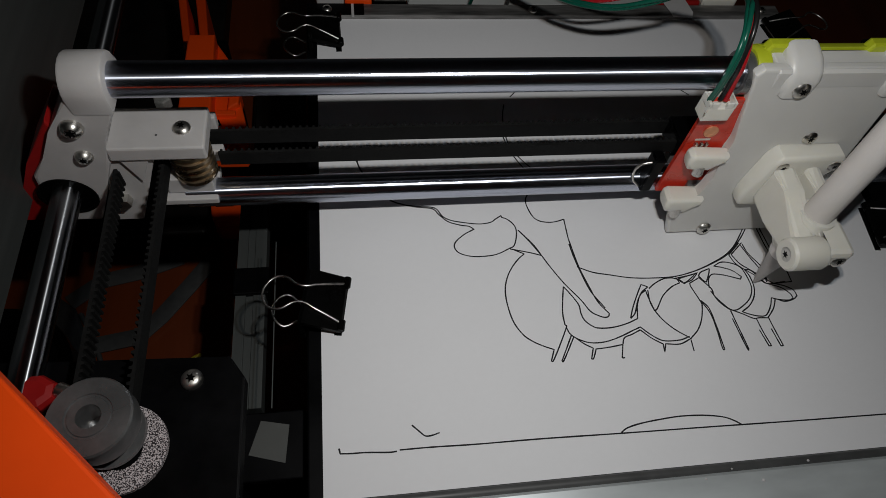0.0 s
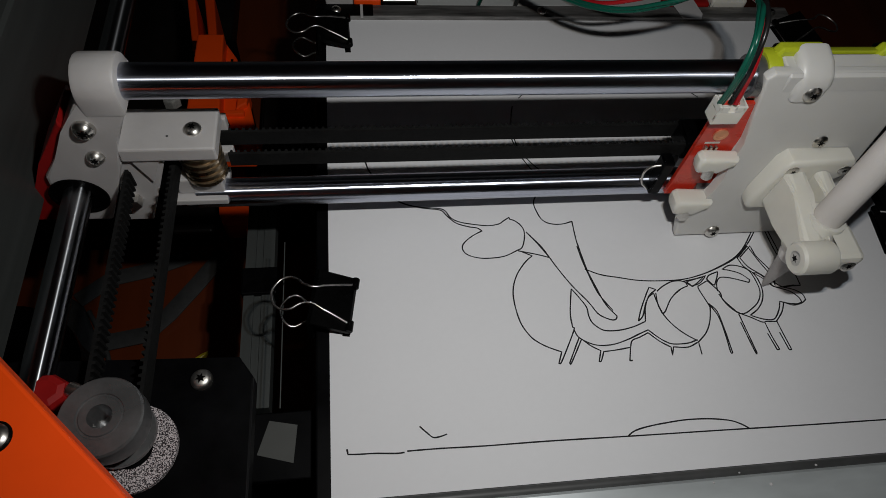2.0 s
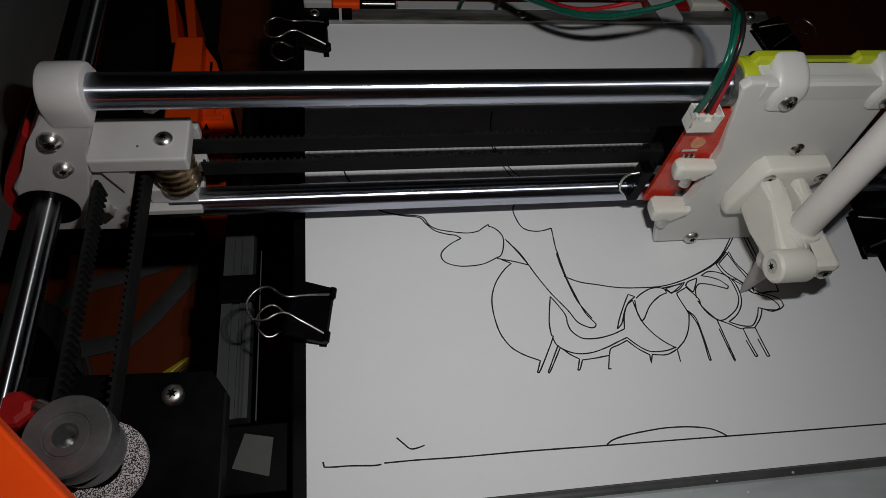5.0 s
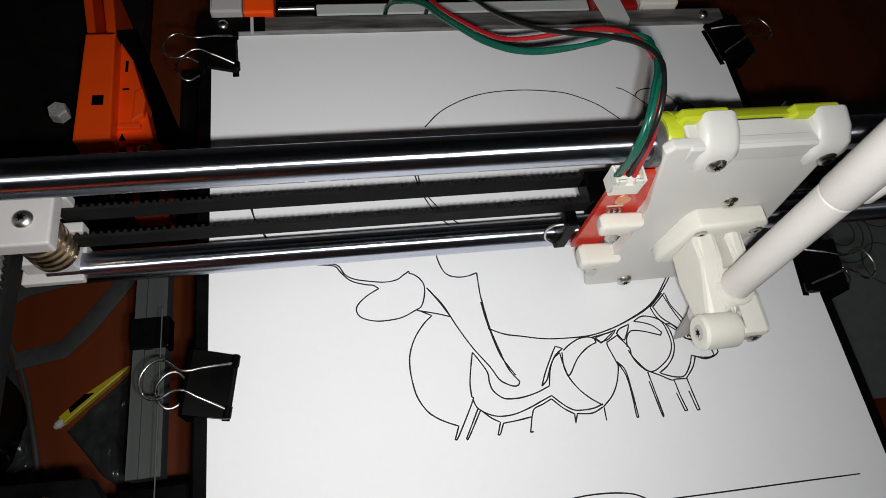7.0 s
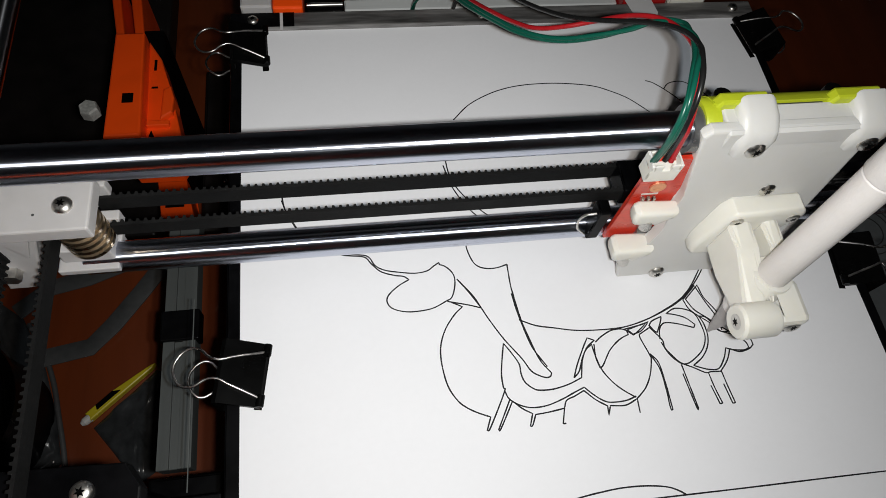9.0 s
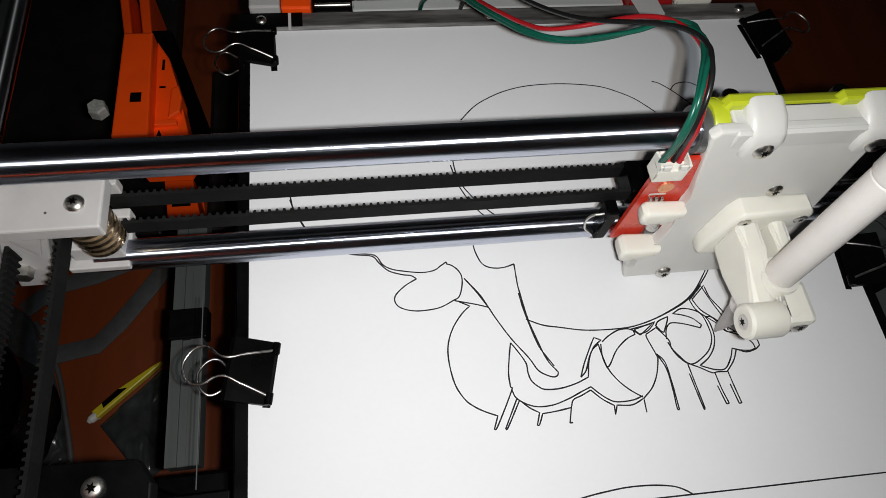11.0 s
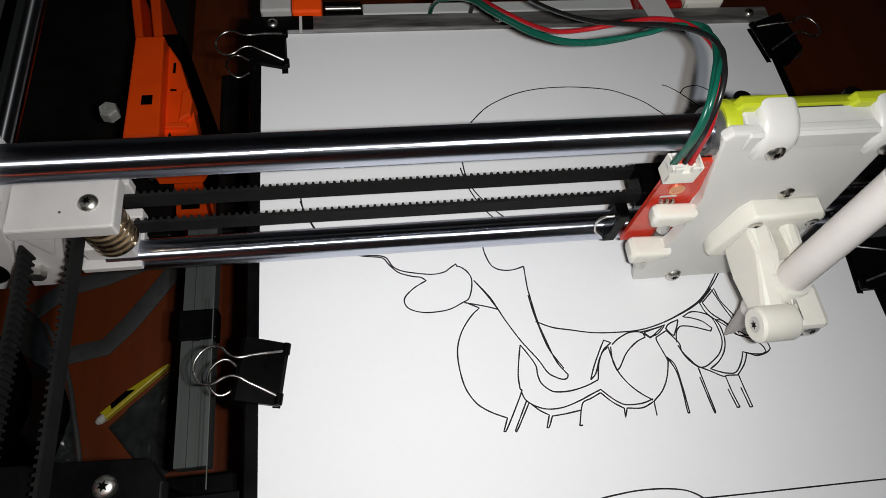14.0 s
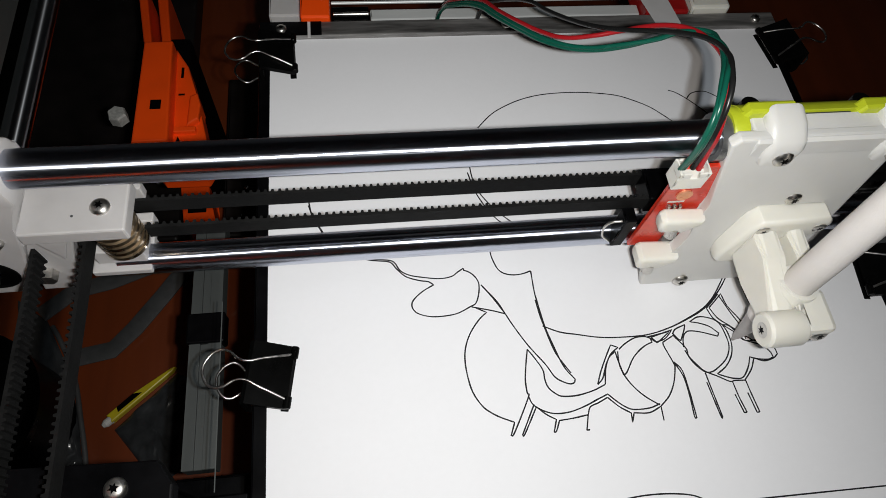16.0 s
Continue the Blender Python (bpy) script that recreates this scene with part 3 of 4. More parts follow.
stroke((4.6, 114.0), (4.9, 112.5), (7.9, 112.3), (12.5, 112.2), (18.7, 111.7), (21.1, 111.8))
stroke((21.9, 112.1), (31.4, 112.1), (44.3, 111.8), (64.3, 111.7), (90.1, 111.2), (117.0, 110.8), (145.1, 110.3), (174.6, 109.9), (198.5, 109.5))
stroke((88.9, 111.4), (91.3, 112.7), (96.0, 113.7), (102.5, 114.4), (109.0, 114.8), (116.3, 114.5), (122.5, 113.5), (125.8, 112.1), (128.1, 110.5))
stroke((26.0, 119.0), (27.8, 117.2), (29.7, 115.5), (31.7, 115.5), (34.0, 116.1))
stroke((70.8, 230.0), (72.3, 222.6), (74.1, 217.8), (77.3, 211.8), (81.7, 206.9), (86.4, 205.0))

# ---- binder clips ----
def binder_clip(name, at, turn, label):
    """A black spring-steel clip; its mouth points along +x at turn 0, the wire handles trail along -x."""
    c = thing(name, label, "binder clip", "clips round the paper")
    c.matrix_world = pose(at[0] * MM, at[1] * MM, at[2] * MM, 0, 0, turn)
    bm = bmesh.new()
    prism(bm, [(10, 1.2), (9.5, 2.0), (-2, 6.2), (-3.4, 5.0), (-3.4, -5.0), (-2, -6.2), (9.5, -2.4), (10, -1.6), (9, -1.0), (-1.9, -4.6), (-2.1, 4.4), (9, 0.6)], -9.5, 9.5, "y")
    part("clip_body", bm, M_black, c, "black sprung steel body")
    for y in (-8.4, 8.4):
        bm = bmesh.new()
        rod(bm, (9.6, y - 2.6 if y > 0 else y - 1.0, 2.1), (9.6, y + 1.0 if y > 0 else y + 2.6, 2.1), 1.25, 14, 0.2)
        smooth(part("hinge_roll", bm, M_black, c))
    for k, name_ in ((1, "upper_handle"), (-1, "lower_handle")):
        o = 0 if k > 0 else -1.5
        half = [(9.6, 7.0, 2.4 * k), (5.5, 5.6, 4.2 * k), (1.2, 4.2, 5.8 * k), (-3.0, 2.8, 6.9 * k), (-5.4, 3.2, 6.9 * k), (-9.4, 5.6, 6.5 * k), (-12.6 - o, 5.2, 6.0 * k), (-15.0 - o, 2.4, 5.6 * k)]
        tube(name_, [(x, -y, z) for x, y, z in half] + [(-15.6 - o, 0, 5.5 * k)] + half[::-1], 0.4, M_wire, c, "bright bent wire handle")
    return c


binder_clip("binder_clip", (-1.9, 159.8, 1.5), -9, "black binder clip with wire handles on the paper's edge")
binder_clip("binder_clip", (0.0, 286.0, 1.5), 2, "black binder clip with wire handles at the paper's far corner")
binder_clip("binder_clip", (214.0, 178.0, 1.5), 174, "black binder clip with wire handles on the paper's edge")
binder_clip("binder_clip", (215.5, 285.0, 1.5), 188, "black binder clip with wire handles at the paper's far corner")


# ---- tape pieces ----
def tape(name, pts, z, label, material=M_tape):
    bm = bmesh.new()
    prism(bm, pts, z, z + 0.25, "z")
    ob = part(name, bm, material)
    return tagged(ob, label, "tape")


tape("tape_patch", [(-18.3, 125.4), (-10.0, 123.6), (-11.0, 112.5), (-21.5, 115.6)], -5.2, "torn piece of translucent tape beside the bed")
bm = bmesh.new()
box(bm, -24, -6, 108, 128, -9, -5.3, 0.4)
part("tape_ledge", bm, M_matt, plotter)
tape("tape_strip", [(155, 322), (168, 322), (171.5, 298), (170, 294.5), (161, 295), (160, 300)], 3.0, "strip of pale tape holding the paper to the bar", M_pale)

# ---- gantry: two rods, end blocks, idlers, belts ----
gantry = thing("gantry", "gantry of two polished rods with white printed end blocks", "gantry")
for z, nm in ((UP_Z, "upper_rod"), (LOW_Z, "lower_rod")):
    bm = bmesh.new()
    rod(bm, (-50 if z > 40 else -40, ROD_Y, z), (276, ROD_Y, z), 4.65, 48)
    smooth(part(nm, bm, M_steel, gantry, "polished steel rod"))


def end_block(x_of):
    """A printed end of the gantry: a column that slants out to the guide rod, a top plate over the belts, and the idler seat."""
    y = GY

    def X(a, b):
        a, b = x_of(a), x_of(b)
        return (a, b) if a < b else (b, a)

    def slant(name, pts, y0, y1, material, parent, bevel=0.8, label=""):
        bm = bmesh.new()
        prism(bm, [(x_of(a), b) for a, b in pts], y0, y1, "y", bevel)
        return part(name, bm, material, parent, label)

    body = slant("end_body", [(-57.5, 66), (-61.5, 59.5), (-65.5, 54), (-71, 43.5), (-77, 35), (-79.5, 13), (-66, 13), (-60.5, 26), (-54.8, 40), (-54.0, 50), (-50, 56), (-47.2, 60.5), (-47.2, 66)],
                 y - 1.0, y + 14, M_greyish, gantry, 1.0, "white printed end body with screws")
    arch = [(y - 1.2, 60)] + [(ROD_Y + 7.4 * math.cos(k), UP_Z + 7.4 * math.sin(k)) for k in [math.pi - i * math.pi / 12 for i in range(13)]] + [(ROD_Y + 7.4, 60)]
    bm = bmesh.new()
    a, b = X(-57.5, -47.0)
    prism(bm, arch, a, b, "x", 0.9)
    smooth(part("rod_arch", bm, M_greyish, body), 40)
    bm = bmesh.new()
    a, b = X(-54.6, -28.3)
    box(bm, a, b, y - 0.9, y + 14.6, 41, 46.2, 0.6)
    part("top_plate", bm, M_greyish, body)
    slant("belt_web", [(-57, 40.9), (-43, 40.9), (-55, 9), (-64, 9)], y + 1.4, y + 12, M_greyish, body, 0.5)
    slant("gusset", [(-53, 40.9), (-44.5, 40.9), (-49, 30)], y + 0.2, y + 1.3, M_greyish, body, 0.2)
    bm = bmesh.new()
    a, b = X(-46.2, -29.8)
    box(bm, a, b, y + 0.4, y + 13.6, 17.5, 20.0, 0.4)
    part("rod_block", bm, M_greyish, body)
    bm = bmesh.new()
    a, b = X(-45.2, -30.4)
    box(bm, a, b, y + 5.4, y + 12.8, 10, 17.4, 0.5)
    part("rod_seat", bm, M_greyish, body)
    bm = bmesh.new()
    a, b = X(-44.6, -30.6)
    box(bm, a, b, y + 3.0, y + 12.8, 20.1, 27.0, 0.5)
    part("idler_seat", bm, M_greyish, body)
    bm = bmesh.new()
    a, b = X(-44, -26.6)
    box(bm, a, b, y + 9.6, y + 12.6, 27.1, 32.0, 0.4)
    part("back_web", bm, M_greyish, body)
    slant("back_plate", [(-46, 41), (-27.6, 41), (-27.6, 36), (-32, 30), (-46, 30)], y + 14.7, y + 17.5, M_greyish, body, 0.4)
    sx = x_of(-34.8)
    bm = bmesh.new()
    prof = [(0, 0), (0, 5.6)]
    for i in range(5):
        prof += [(0.2 + i * 2.7, 6.2), (1.6 + i * 2.7, 6.2), (1.8 + i * 2.7, 5.5), (2.6 + i * 2.7, 5.5)]
    prof += [(13.8, 5.6), (13.8, 0)]
    lathe(bm, (sx, y + 6.2, 27.1), (sx, y + 6.2, 50), prof, 32)
    smooth(part("idler", bm, M_brass, body, "stacked bearing idler of worn metal"))
    screw(gantry, (sx, y + 6.2, 46.2), (0, 0, 1), 2.5, 1.5)
    screw(gantry, (x_of(-59.0), y - 1.0, 55.6), (0, -1, 0.1), 2.9, 2.6)
    screw(gantry, (x_of(-60.2), y - 1.0, 44.0), (0, -1, 0.1), 2.4, 2.0)
    bm = bmesh.new()
    lathe(bm, (x_of(-41.5), y + 4.0, 46.2), (x_of(-41.5), y + 4.0, 46.3), [(0, 0), (0, 0.35), (0.1, 0.35), (0.1, 0)], 10)
    part("pit", bm, M_dull, body)
    bm = bmesh.new()
    a, b = X(-36.4, -34.6)
    box(bm, a, b, y + 4.6, y + 5.3, 20.0, 20.15)
    part("scratch", bm, M_black, body, "small dark nick")
    # bushing opening of the guide rod
    gx = x_of(-71)
    bm = bmesh.new()
    lathe(bm, (gx, y - 0.9, 26), (gx, y - 9.0, 26), [(0, 0), (0, 8.2), (0.5, 8.2), (0.5, 7.4), (0.2, 7.2), (0.2, 0)], 32)
    part("bushing", bm, M_black, body, "dark round bushing")
    slant("side_cover", [(-66.2, 56), (-77.5, 39), (-92, 11), (-78, 11), (-75.5, 34), (-70.2, 43.5), (-65.2, 53)], y + 1, y + 15, M_red, body, 0.6, "red side cover")
    bm = bmesh.new()
    lathe(bm, (x_of(-57.5), y + 1.4, 21), (x_of(-57.5), y - 2.2, 21), [(0, 0), (0, 2.6), (3, 2.6), (3, 0)], 6)
    part("nut", bm, M_nickel, body)
    return body


end_block(lambda v: v)
end_block(lambda v: 226 - v)


def belt_run(name, a, b, z0, z1, side, parent, label="black toothed timing belt"):
    """A toothed belt standing on edge from a to b (x, y in mm); teeth on the side given."""
    a, b = Vector(a), Vector(b)
    n = int((b - a).length / 2.0)
    d = (b - a).normalized()
    s = Vector((-d.y, d.x)) * side
    rows = []
    for i in range(n):
        for f, h in ((0.0, 0.45), (0.42, 0.5), (0.6, 1.3), (1.2, 1.3), (1.4, 0.5)):
            q = a + d * (2 * i + f)
            rows.append((q - s * 0.45, q + s * h))
    verts, faces = [], []
    for back, front in rows:
        for q in (back, front):
            for z in (z0, z1):
                verts.append((q.x * MM, q.y * MM, z * MM))
    for i in range(len(rows) - 1):
        k = 4 * i
        for u, v in ((0, 1), (1, 3), (3, 2), (2, 0)):
            faces.append((k + u, k + v, k + 4 + v, k + 4 + u))
    last = 4 * (len(rows) - 1)
    faces += [(0, 1, 3, 2), (last, last + 1, last + 3, last + 2)]
    me = bpy.data.meshes.new(name)
    me.from_pydata(verts, [], faces)
    me.materials.append(M_belt)
    ob = new(name, me)
    ob.parent = parent
    return tagged(ob, label)


belt_run("cross_belt", (-32, GY + 14.2), (254, GY + 14.2), 30.4, 36.2, 1, gantry)
belt_run("cross_belt", (-27, GY + 5.6), (254, GY + 5.6), 30.9, 36.2, 1, gantry)
for x in (-55.5, -42.5):
    belt_run("long_belt", (x, 118), (x, GY + 9), 29, 35, -1 if x < -50 else 1, plotter)
# faint lettering on the belt, as bars
for i, (x, w) in enumerate(((176, 5), (182.5, 3), (187, 6), (176, 7), (184.5, 3), (189, 4))):
    bm = bmesh.new()
    z = 34.4 if i < 3 else 32.2
    box(bm, x, x + w, GY + 5.02, GY + 5.12, z, z + 1.0)
    part("print_bar", bm, M_dull, gantry)

# ---- carriage ----
carriage = thing("carriage", "white printed carriage with bearing holder and switch board", "carriage")


def lean(z):
    return -1.0 - (70 - z) * 0.107


bm = bmesh.new()
C = CX
prism(bm, [(C - 15.4, 1.2), (C - 17.6, 9.5), (C - 17, 12), (C - 12, 19), (C - 11, 24), (C - 10, 30), (C - 9.4, 34), (C - 10.2, 46), (C - 15.2, 70.4), (C - 13.2, 72.6), (C + 34, 72.6), (C + 34, 1.2)],
      GY, GY + 3.4, "y", 1.0, lean, 3)
plate = part("carriage_plate", bm, M_white, carriage, "smooth greyish-white printed plate")
for x in (0, 31.8):
    bm = bmesh.new()
    prism(bm, [(GY - 2.6, 63.2), (GY - 3.0, 69.5), (GY - 1.6, 72.4), (GY + 2, 74.8), (GY + 7.4, 76.0), (GY + 7.4, 68), (GY + 3, 61.5)], C + x - 6.0, C + x + 5.2, "x", 2.6, None, 4)
    smooth(part("boss", bm, M_white, carriage), 40)
    screw(carriage, (C + x, GY - 2.8, 66.8), (0, -1, 0.15), 2.6, 1.2)
screw(carriage, (C + 15.0, GY - 3.2, 46.5), (0, -1, 0.1), 2.4, 1.2)
screw(carriage, (C - 2.2, GY - 8.1, 3.6), (0, -1, 0.2), 2.6, 1.6)
screw(carriage, (C + 25, GY - 8.1, 3.6), (0, -1, 0.2), 2.6, 1.6)
bm = bmesh.new()
prism(bm, [(GY - 1.4, 65), (GY - 1.4, 71.6), (GY - 0.6, 72.4), (GY + 6.4, 72.8), (GY + 6.4, 65)], C - 9, C + 35.5, "x", 0.6)
part("top_ledge", bm, M_white, carriage)
# lime bearing holder over the upper rod
bm = bmesh.new()
shell = [math.radians(d) for d in range(78, -71, -12)]
outer = [(ROD_Y + 8.0 * math.cos(k), UP_Z + 8.0 * math.sin(k)) for k in shell]
inner = [(ROD_Y + 7.0 * math.cos(k), UP_Z + 7.0 * math.sin(k)) for k in reversed(shell)]
prism(bm, outer + inner, C - 11, C + 36, "x")
holder = smooth(part("bearing_holder", bm, M_lime, carriage, "lime green printed bearing holder"), 30)
for x in (-3, 28.5):
    bm = bmesh.new()
    prism(bm, [(C + x - 10, 68), (C + x - 6.8, 75.2), (C + x + 5.6, 75.2), (C + x + 9.4, 68)], GY + 5.8, GY + 9.4, "y", 0.8)
    part("holder_ear", bm, M_lime, holder)
bm = bmesh.new()
lathe(bm, (C - 16.5, ROD_Y, UP_Z), (C + 33.5, ROD_Y, UP_Z), [(0, 4.8), (0, 6.3), (50, 6.3), (50, 4.8), (0, 4.8)], 28)
smooth(part("bearing", bm, M_grey, carriage))
for x in (-1, 31):
    bm = bmesh.new()
    rod(bm, (C + x - 3, GY + 13.4, 62), (C + x - 3, GY + 13.4, 69.0), 2.6, 16)
    smooth(part("knob", bm, M_black, carriage, "black bolt end"))
bm = bmesh.new()
lathe(bm, (C - 13.6, ROD_Y + 0.6, UP_Z + 0.3), (C - 9.8, ROD_Y + 0.6, UP_Z + 0.3), [(0, 5.6), (0, 6.8), (0.6, 7.2), (4, 7.2), (4, 5.6), (0, 5.6)], 28)
smooth(part("holder_ring", bm, M_lime, carriage, "lime green end ring"))
# lower bearing and belt clamp behind the plate
bm = bmesh.new()
lathe(bm, (C - 14, ROD_Y, LOW_Z), (C + 32, ROD_Y, LOW_Z), [(0, 5.1), (0, 8.5), (46, 8.5), (46, 5.1), (0, 5.1)], 28)
smooth(part("bearing", bm, M_grey, carriage))
bm = bmesh.new()
box(bm, C - 22, C + 30, GY + 4.4, GY + 15.4, 29.5, 37.2, 0.6)
part("belt_clamp", bm, M_matt, carriage, "black belt clamp")
# switch board
bm = bmesh.new()
box(bm, C - 23.6, C - 8.5, GY - 0.6, GY + 0.8, 17, 61, 0.2)
board = part("switch_board", bm, M_pcb, carriage, "red end-switch circuit board")
bm = bmesh.new()
box(bm, C - 25.8, C - 17.2, GY - 3.6, GY + 1.6, 55.4, 60.5, 0.3)
box(bm, C - 25.8, C - 25.0, GY - 3.6, GY + 1.6, 60.3, 62.6, 0.2)
box(bm, C - 18.0, C - 17.2, GY - 3.6, GY + 1.6, 60.3, 62.6, 0.2)
box(bm, C - 24.9, C - 18.1, GY + 0.8, GY + 1.6, 60.3, 62.6, 0.2)
box(bm, C - 24.9, C - 22.6, GY - 3.6, GY - 2.9, 60.3, 62.6, 0.2)
box(bm, C - 20.4, C - 18.1, GY - 3.6, GY - 2.9, 60.3, 62.6, 0.2)
part("connector", bm, M_cream, board, "white wire connector with open slotted rim")
bm = bmesh.new()
lathe(bm, (C - 17.6, GY - 0.6, 47.6), (C - 17.6, GY - 1.3, 47.6), [(0, 0), (0, 2.3), (0.5, 2.3), (0.5, 1.4), (0.3, 1.2), (0.3, 0)], 18)
part("board_hole", bm, M_copper, board, "pale copper ring of the mounting hole")
for x in (-20.6, -18.9, -17.2):
    bm = bmesh.new()
    box(bm, C + x, C + x + 0.9, GY - 1.8, GY - 0.6, 41.2, 42.8, 0.15)
    part("solder_joint", bm, M_nickel, board)
bm = bmesh.new()
box(bm, C - 21, C - 16, GY - 0.68, GY - 0.6, 43.4, 44.2)
part("print_bar", bm, M_cream, board, "white printed mark")
for z, f in ((39.0, -6.6), (18.6, -8.6)):
    bm = bmesh.new()
    prism(bm, [(C - 22.8, z - 0.6), (C - 21.8, z - 3.4), (C - 18.0, z - 3.6), (C - 15.8, z - 1.8), (C - 9.8, z - 0.6), (C - 9.8, z + 2.4), (C - 21.6, z + 3.4), (C - 22.8, z + 2.2)], GY + f, GY - 1.4, "y", 1.5, None, 4)
    lug = smooth(part("lug", bm, M_cream, carriage), 40)
    bm = bmesh.new()
    lathe(bm, (C - 17.6, GY + f + 1.6, z - 2.4), (C - 17.6, GY + f + 0.2, z - 8.0), [(0, 0), (0, 1.9), (3.4, 1.9), (3.8, 1.6), (3.8, 1.0), (3.2, 0.9), (3.2, 0)], 18)
    smooth(part("lug_screw", bm, M_nickel, lug, "nickel screw end under the lug"), 40)
bm = bmesh.new()
box(bm, C - 29.5, C - 25.7, GY - 0.5, GY + 4.5, 17, 33, 0.5)
part("micro_switch", bm, M_matt, board, "black micro switch")
tube("switch_lever", [(C - 29.6, GY + 1, 31), (C - 33, GY + 1.5, 29), (C - 33.5, GY + 1, 23), (C - 29.8, GY + 1, 18)], 0.4, M_nickel, board)

# pen clamp: flange, arms, collar, pivot
TIP = Vector((C + 11.3, GY - 29.5, 0.4))
PTOP = Vector((C + 21, GY - 16, 122))
AX = (PTOP - TIP).normalized()
bm = bmesh.new()
prism(bm, [(C + 2.0, 20), (C + 0.4, 22), (C + 0.2, 27), (C + 3.2, 41.5), (C + 5.4, 44.4), (C + 26, 44.4), (C + 27.6, 42.8), (C + 27.6, 38.0), (C + 26, 36.5), (C + 21, 36.0), (C + 20, 20)], GY - 10.2, GY - 3.0, "y", 1.6, None, 3)
clamp = smooth(part("pen_clamp", bm, M_cream, carriage, "cream printed pen clamp"), 40)
screw(carriage, (C + 6.6, GY - 10.2, 40.6), (0, -1, 0), 2.0, 0.5)
screw(carriage, (C + 24.2, GY - 10.2, 40.6), (0, -1, 0), 2.0, 0.5)
for x, w in ((4.6, 7.0), (15.0, 5.0)):
    bm = bmesh.new()
    prism(bm, [(GY - 9, 40.5), (GY - 18, 39), (GY - 33, 35), (GY - 34, 33), (GY - 34, 28), (GY - 32, 26), (GY - 20, 25), (GY - 9, 24)], C + x, C + x + w, "x", 1.8)
    part("clamp_arm", bm, M_cream, clamp)
bm = bmesh.new()
p0 = TIP + AX * 21
lathe(bm, p0, p0 + AX * 30, [(0, 4.4), (0, 5.4), (1.5, 6.4), (13, 6.4), (16, 5.8), (16, 4.4), (0, 4.4)], 32)
smooth(part("collar", bm, M_cream, clamp), 40)
bm = bmesh.new()
lathe(bm, (C + 0.6, GY - 37.3, 33.5), (C + 27, GY - 37.3, 33.5), [(0, 0), (0, 4.4), (0.8, 5.1), (10.5, 5.1), (11.2, 4.8), (11.2, 0)], 32)
smooth(part("pivot", bm, M_cream, clamp), 40)
bm = bmesh.new()
box(bm, C + 11.6, C + 21.5, GY - 40, GY - 27, 28.5, 36.5, 1.8)
part("pivot_block", bm, M_cream, clamp)
screw(carriage, (C + 0.9, GY - 37.3, 33.6), (-1, 0, 0), 2.6, 0.5)
screw(carriage, (C + 17.5, GY - 39.9, 32.5), (0, -1, 0.3), 2.4, 0.6)

# ---- pen ----
pen = thing("pen", "white plastic marker pen held in the clamp", "pen")
L = (PTOP - TIP).length
bm = bmesh.new()
lathe(bm, TIP, PTOP, [(0, 0), (0, 0.5), (1.6, 0.8), (3, 1.3), (17, 3.7), (17, 0)], 24)
smooth(part("nib_cone", bm, M_nib, pen, "grey tapered nib section"))
bm = bmesh.new()
lathe(bm, TIP, PTOP, [(16.5, 0), (16.5, 3.9), (18, 4.4), (79.8, 4.7), (80.2, 4.4), (80.2, 0)], 32)
smooth(part("barrel", bm, M_pen, pen, "white barrel"))
bm = bmesh.new()
lathe(bm, TIP, PTOP, [(80.3, 0), (80.3, 4.6), (81.0, 5.0), (L - 5, 5.4), (L - 2.5, 4.7), (L - 0.8, 3.4), (L, 1.6), (L, 0)], 32)
cap = smooth(part("cap", bm, M_pen, pen, "white cap with a clip rib"))
side = AX.cross(Vector((0, -1, 0))).normalized()
side = (side * 1.0 + Vector((0, -0.45, 0))).normalized()
side = -side if side.x < 0 else side
bm = bmesh.new()
q0, q1 = TIP + AX * 80.6 + side * 4.8, TIP + AX * (L - 8) + side * 5.0
lathe(bm, q0, q1, [(0, 0), (0, 0.8), (2, 2.3), (8, 3.0), ((q1 - q0).length - 6, 3.0), ((q1 - q0).length - 1, 1.9), ((q1 - q0).length, 0)], 20)
smooth(part("cap_clip", bm, M_pen, cap, "moulded white cap clip"))

# ---- wires from the switch: up out of the connector, over the paper and down behind the bar ----
def wire(name, label, material, way):
    x, y, z = way[-1]
    tail = [(x - 6, y + 14, z - 12), (x - 9, y + 26, z - 26), (x - 10, y + 34, -12)]
    tagged(tube(name, way + tail, 0.72, material), label, "wire")


wire("green_wire", "glossy green wire looping from the switch board", M_green, [(113.9, 187.3, 62), (113.5, 186.3, 68), (113.0, 185.9, 76), (114.1, 188.6, 82), (117.5, 196.7, 84), (121.8, 205.4, 82), (124.8, 214.3, 79), (126.2, 221.6, 75), (123.0, 226.4, 71), (118.3, 228.9, 66), (110.2, 231.5, 60), (101.0, 236.3, 54), (92.3, 244.5, 49), (86.1, 255.3, 44), (81.3, 267.2, 38), (77.8, 278.6, 32)])
wire("green_wire", "glossy dark green wire looping from the switch board", M_green, [(114.9, 187.6, 62), (114.7, 186.9, 68), (114.8, 187.1, 76), (114.9, 189.4, 83), (118.5, 197.5, 85), (122.3, 204.4, 83), (124.4, 212.6, 80), (124.3, 219.3, 76), (121.3, 224.9, 72), (117.0, 227.8, 66.5), (108.9, 231.2, 61), (100.7, 236.3, 55), (92.6, 244.4, 50), (86.4, 255.2, 45), (81.8, 267.2, 39), (78.3, 278.6, 33)])
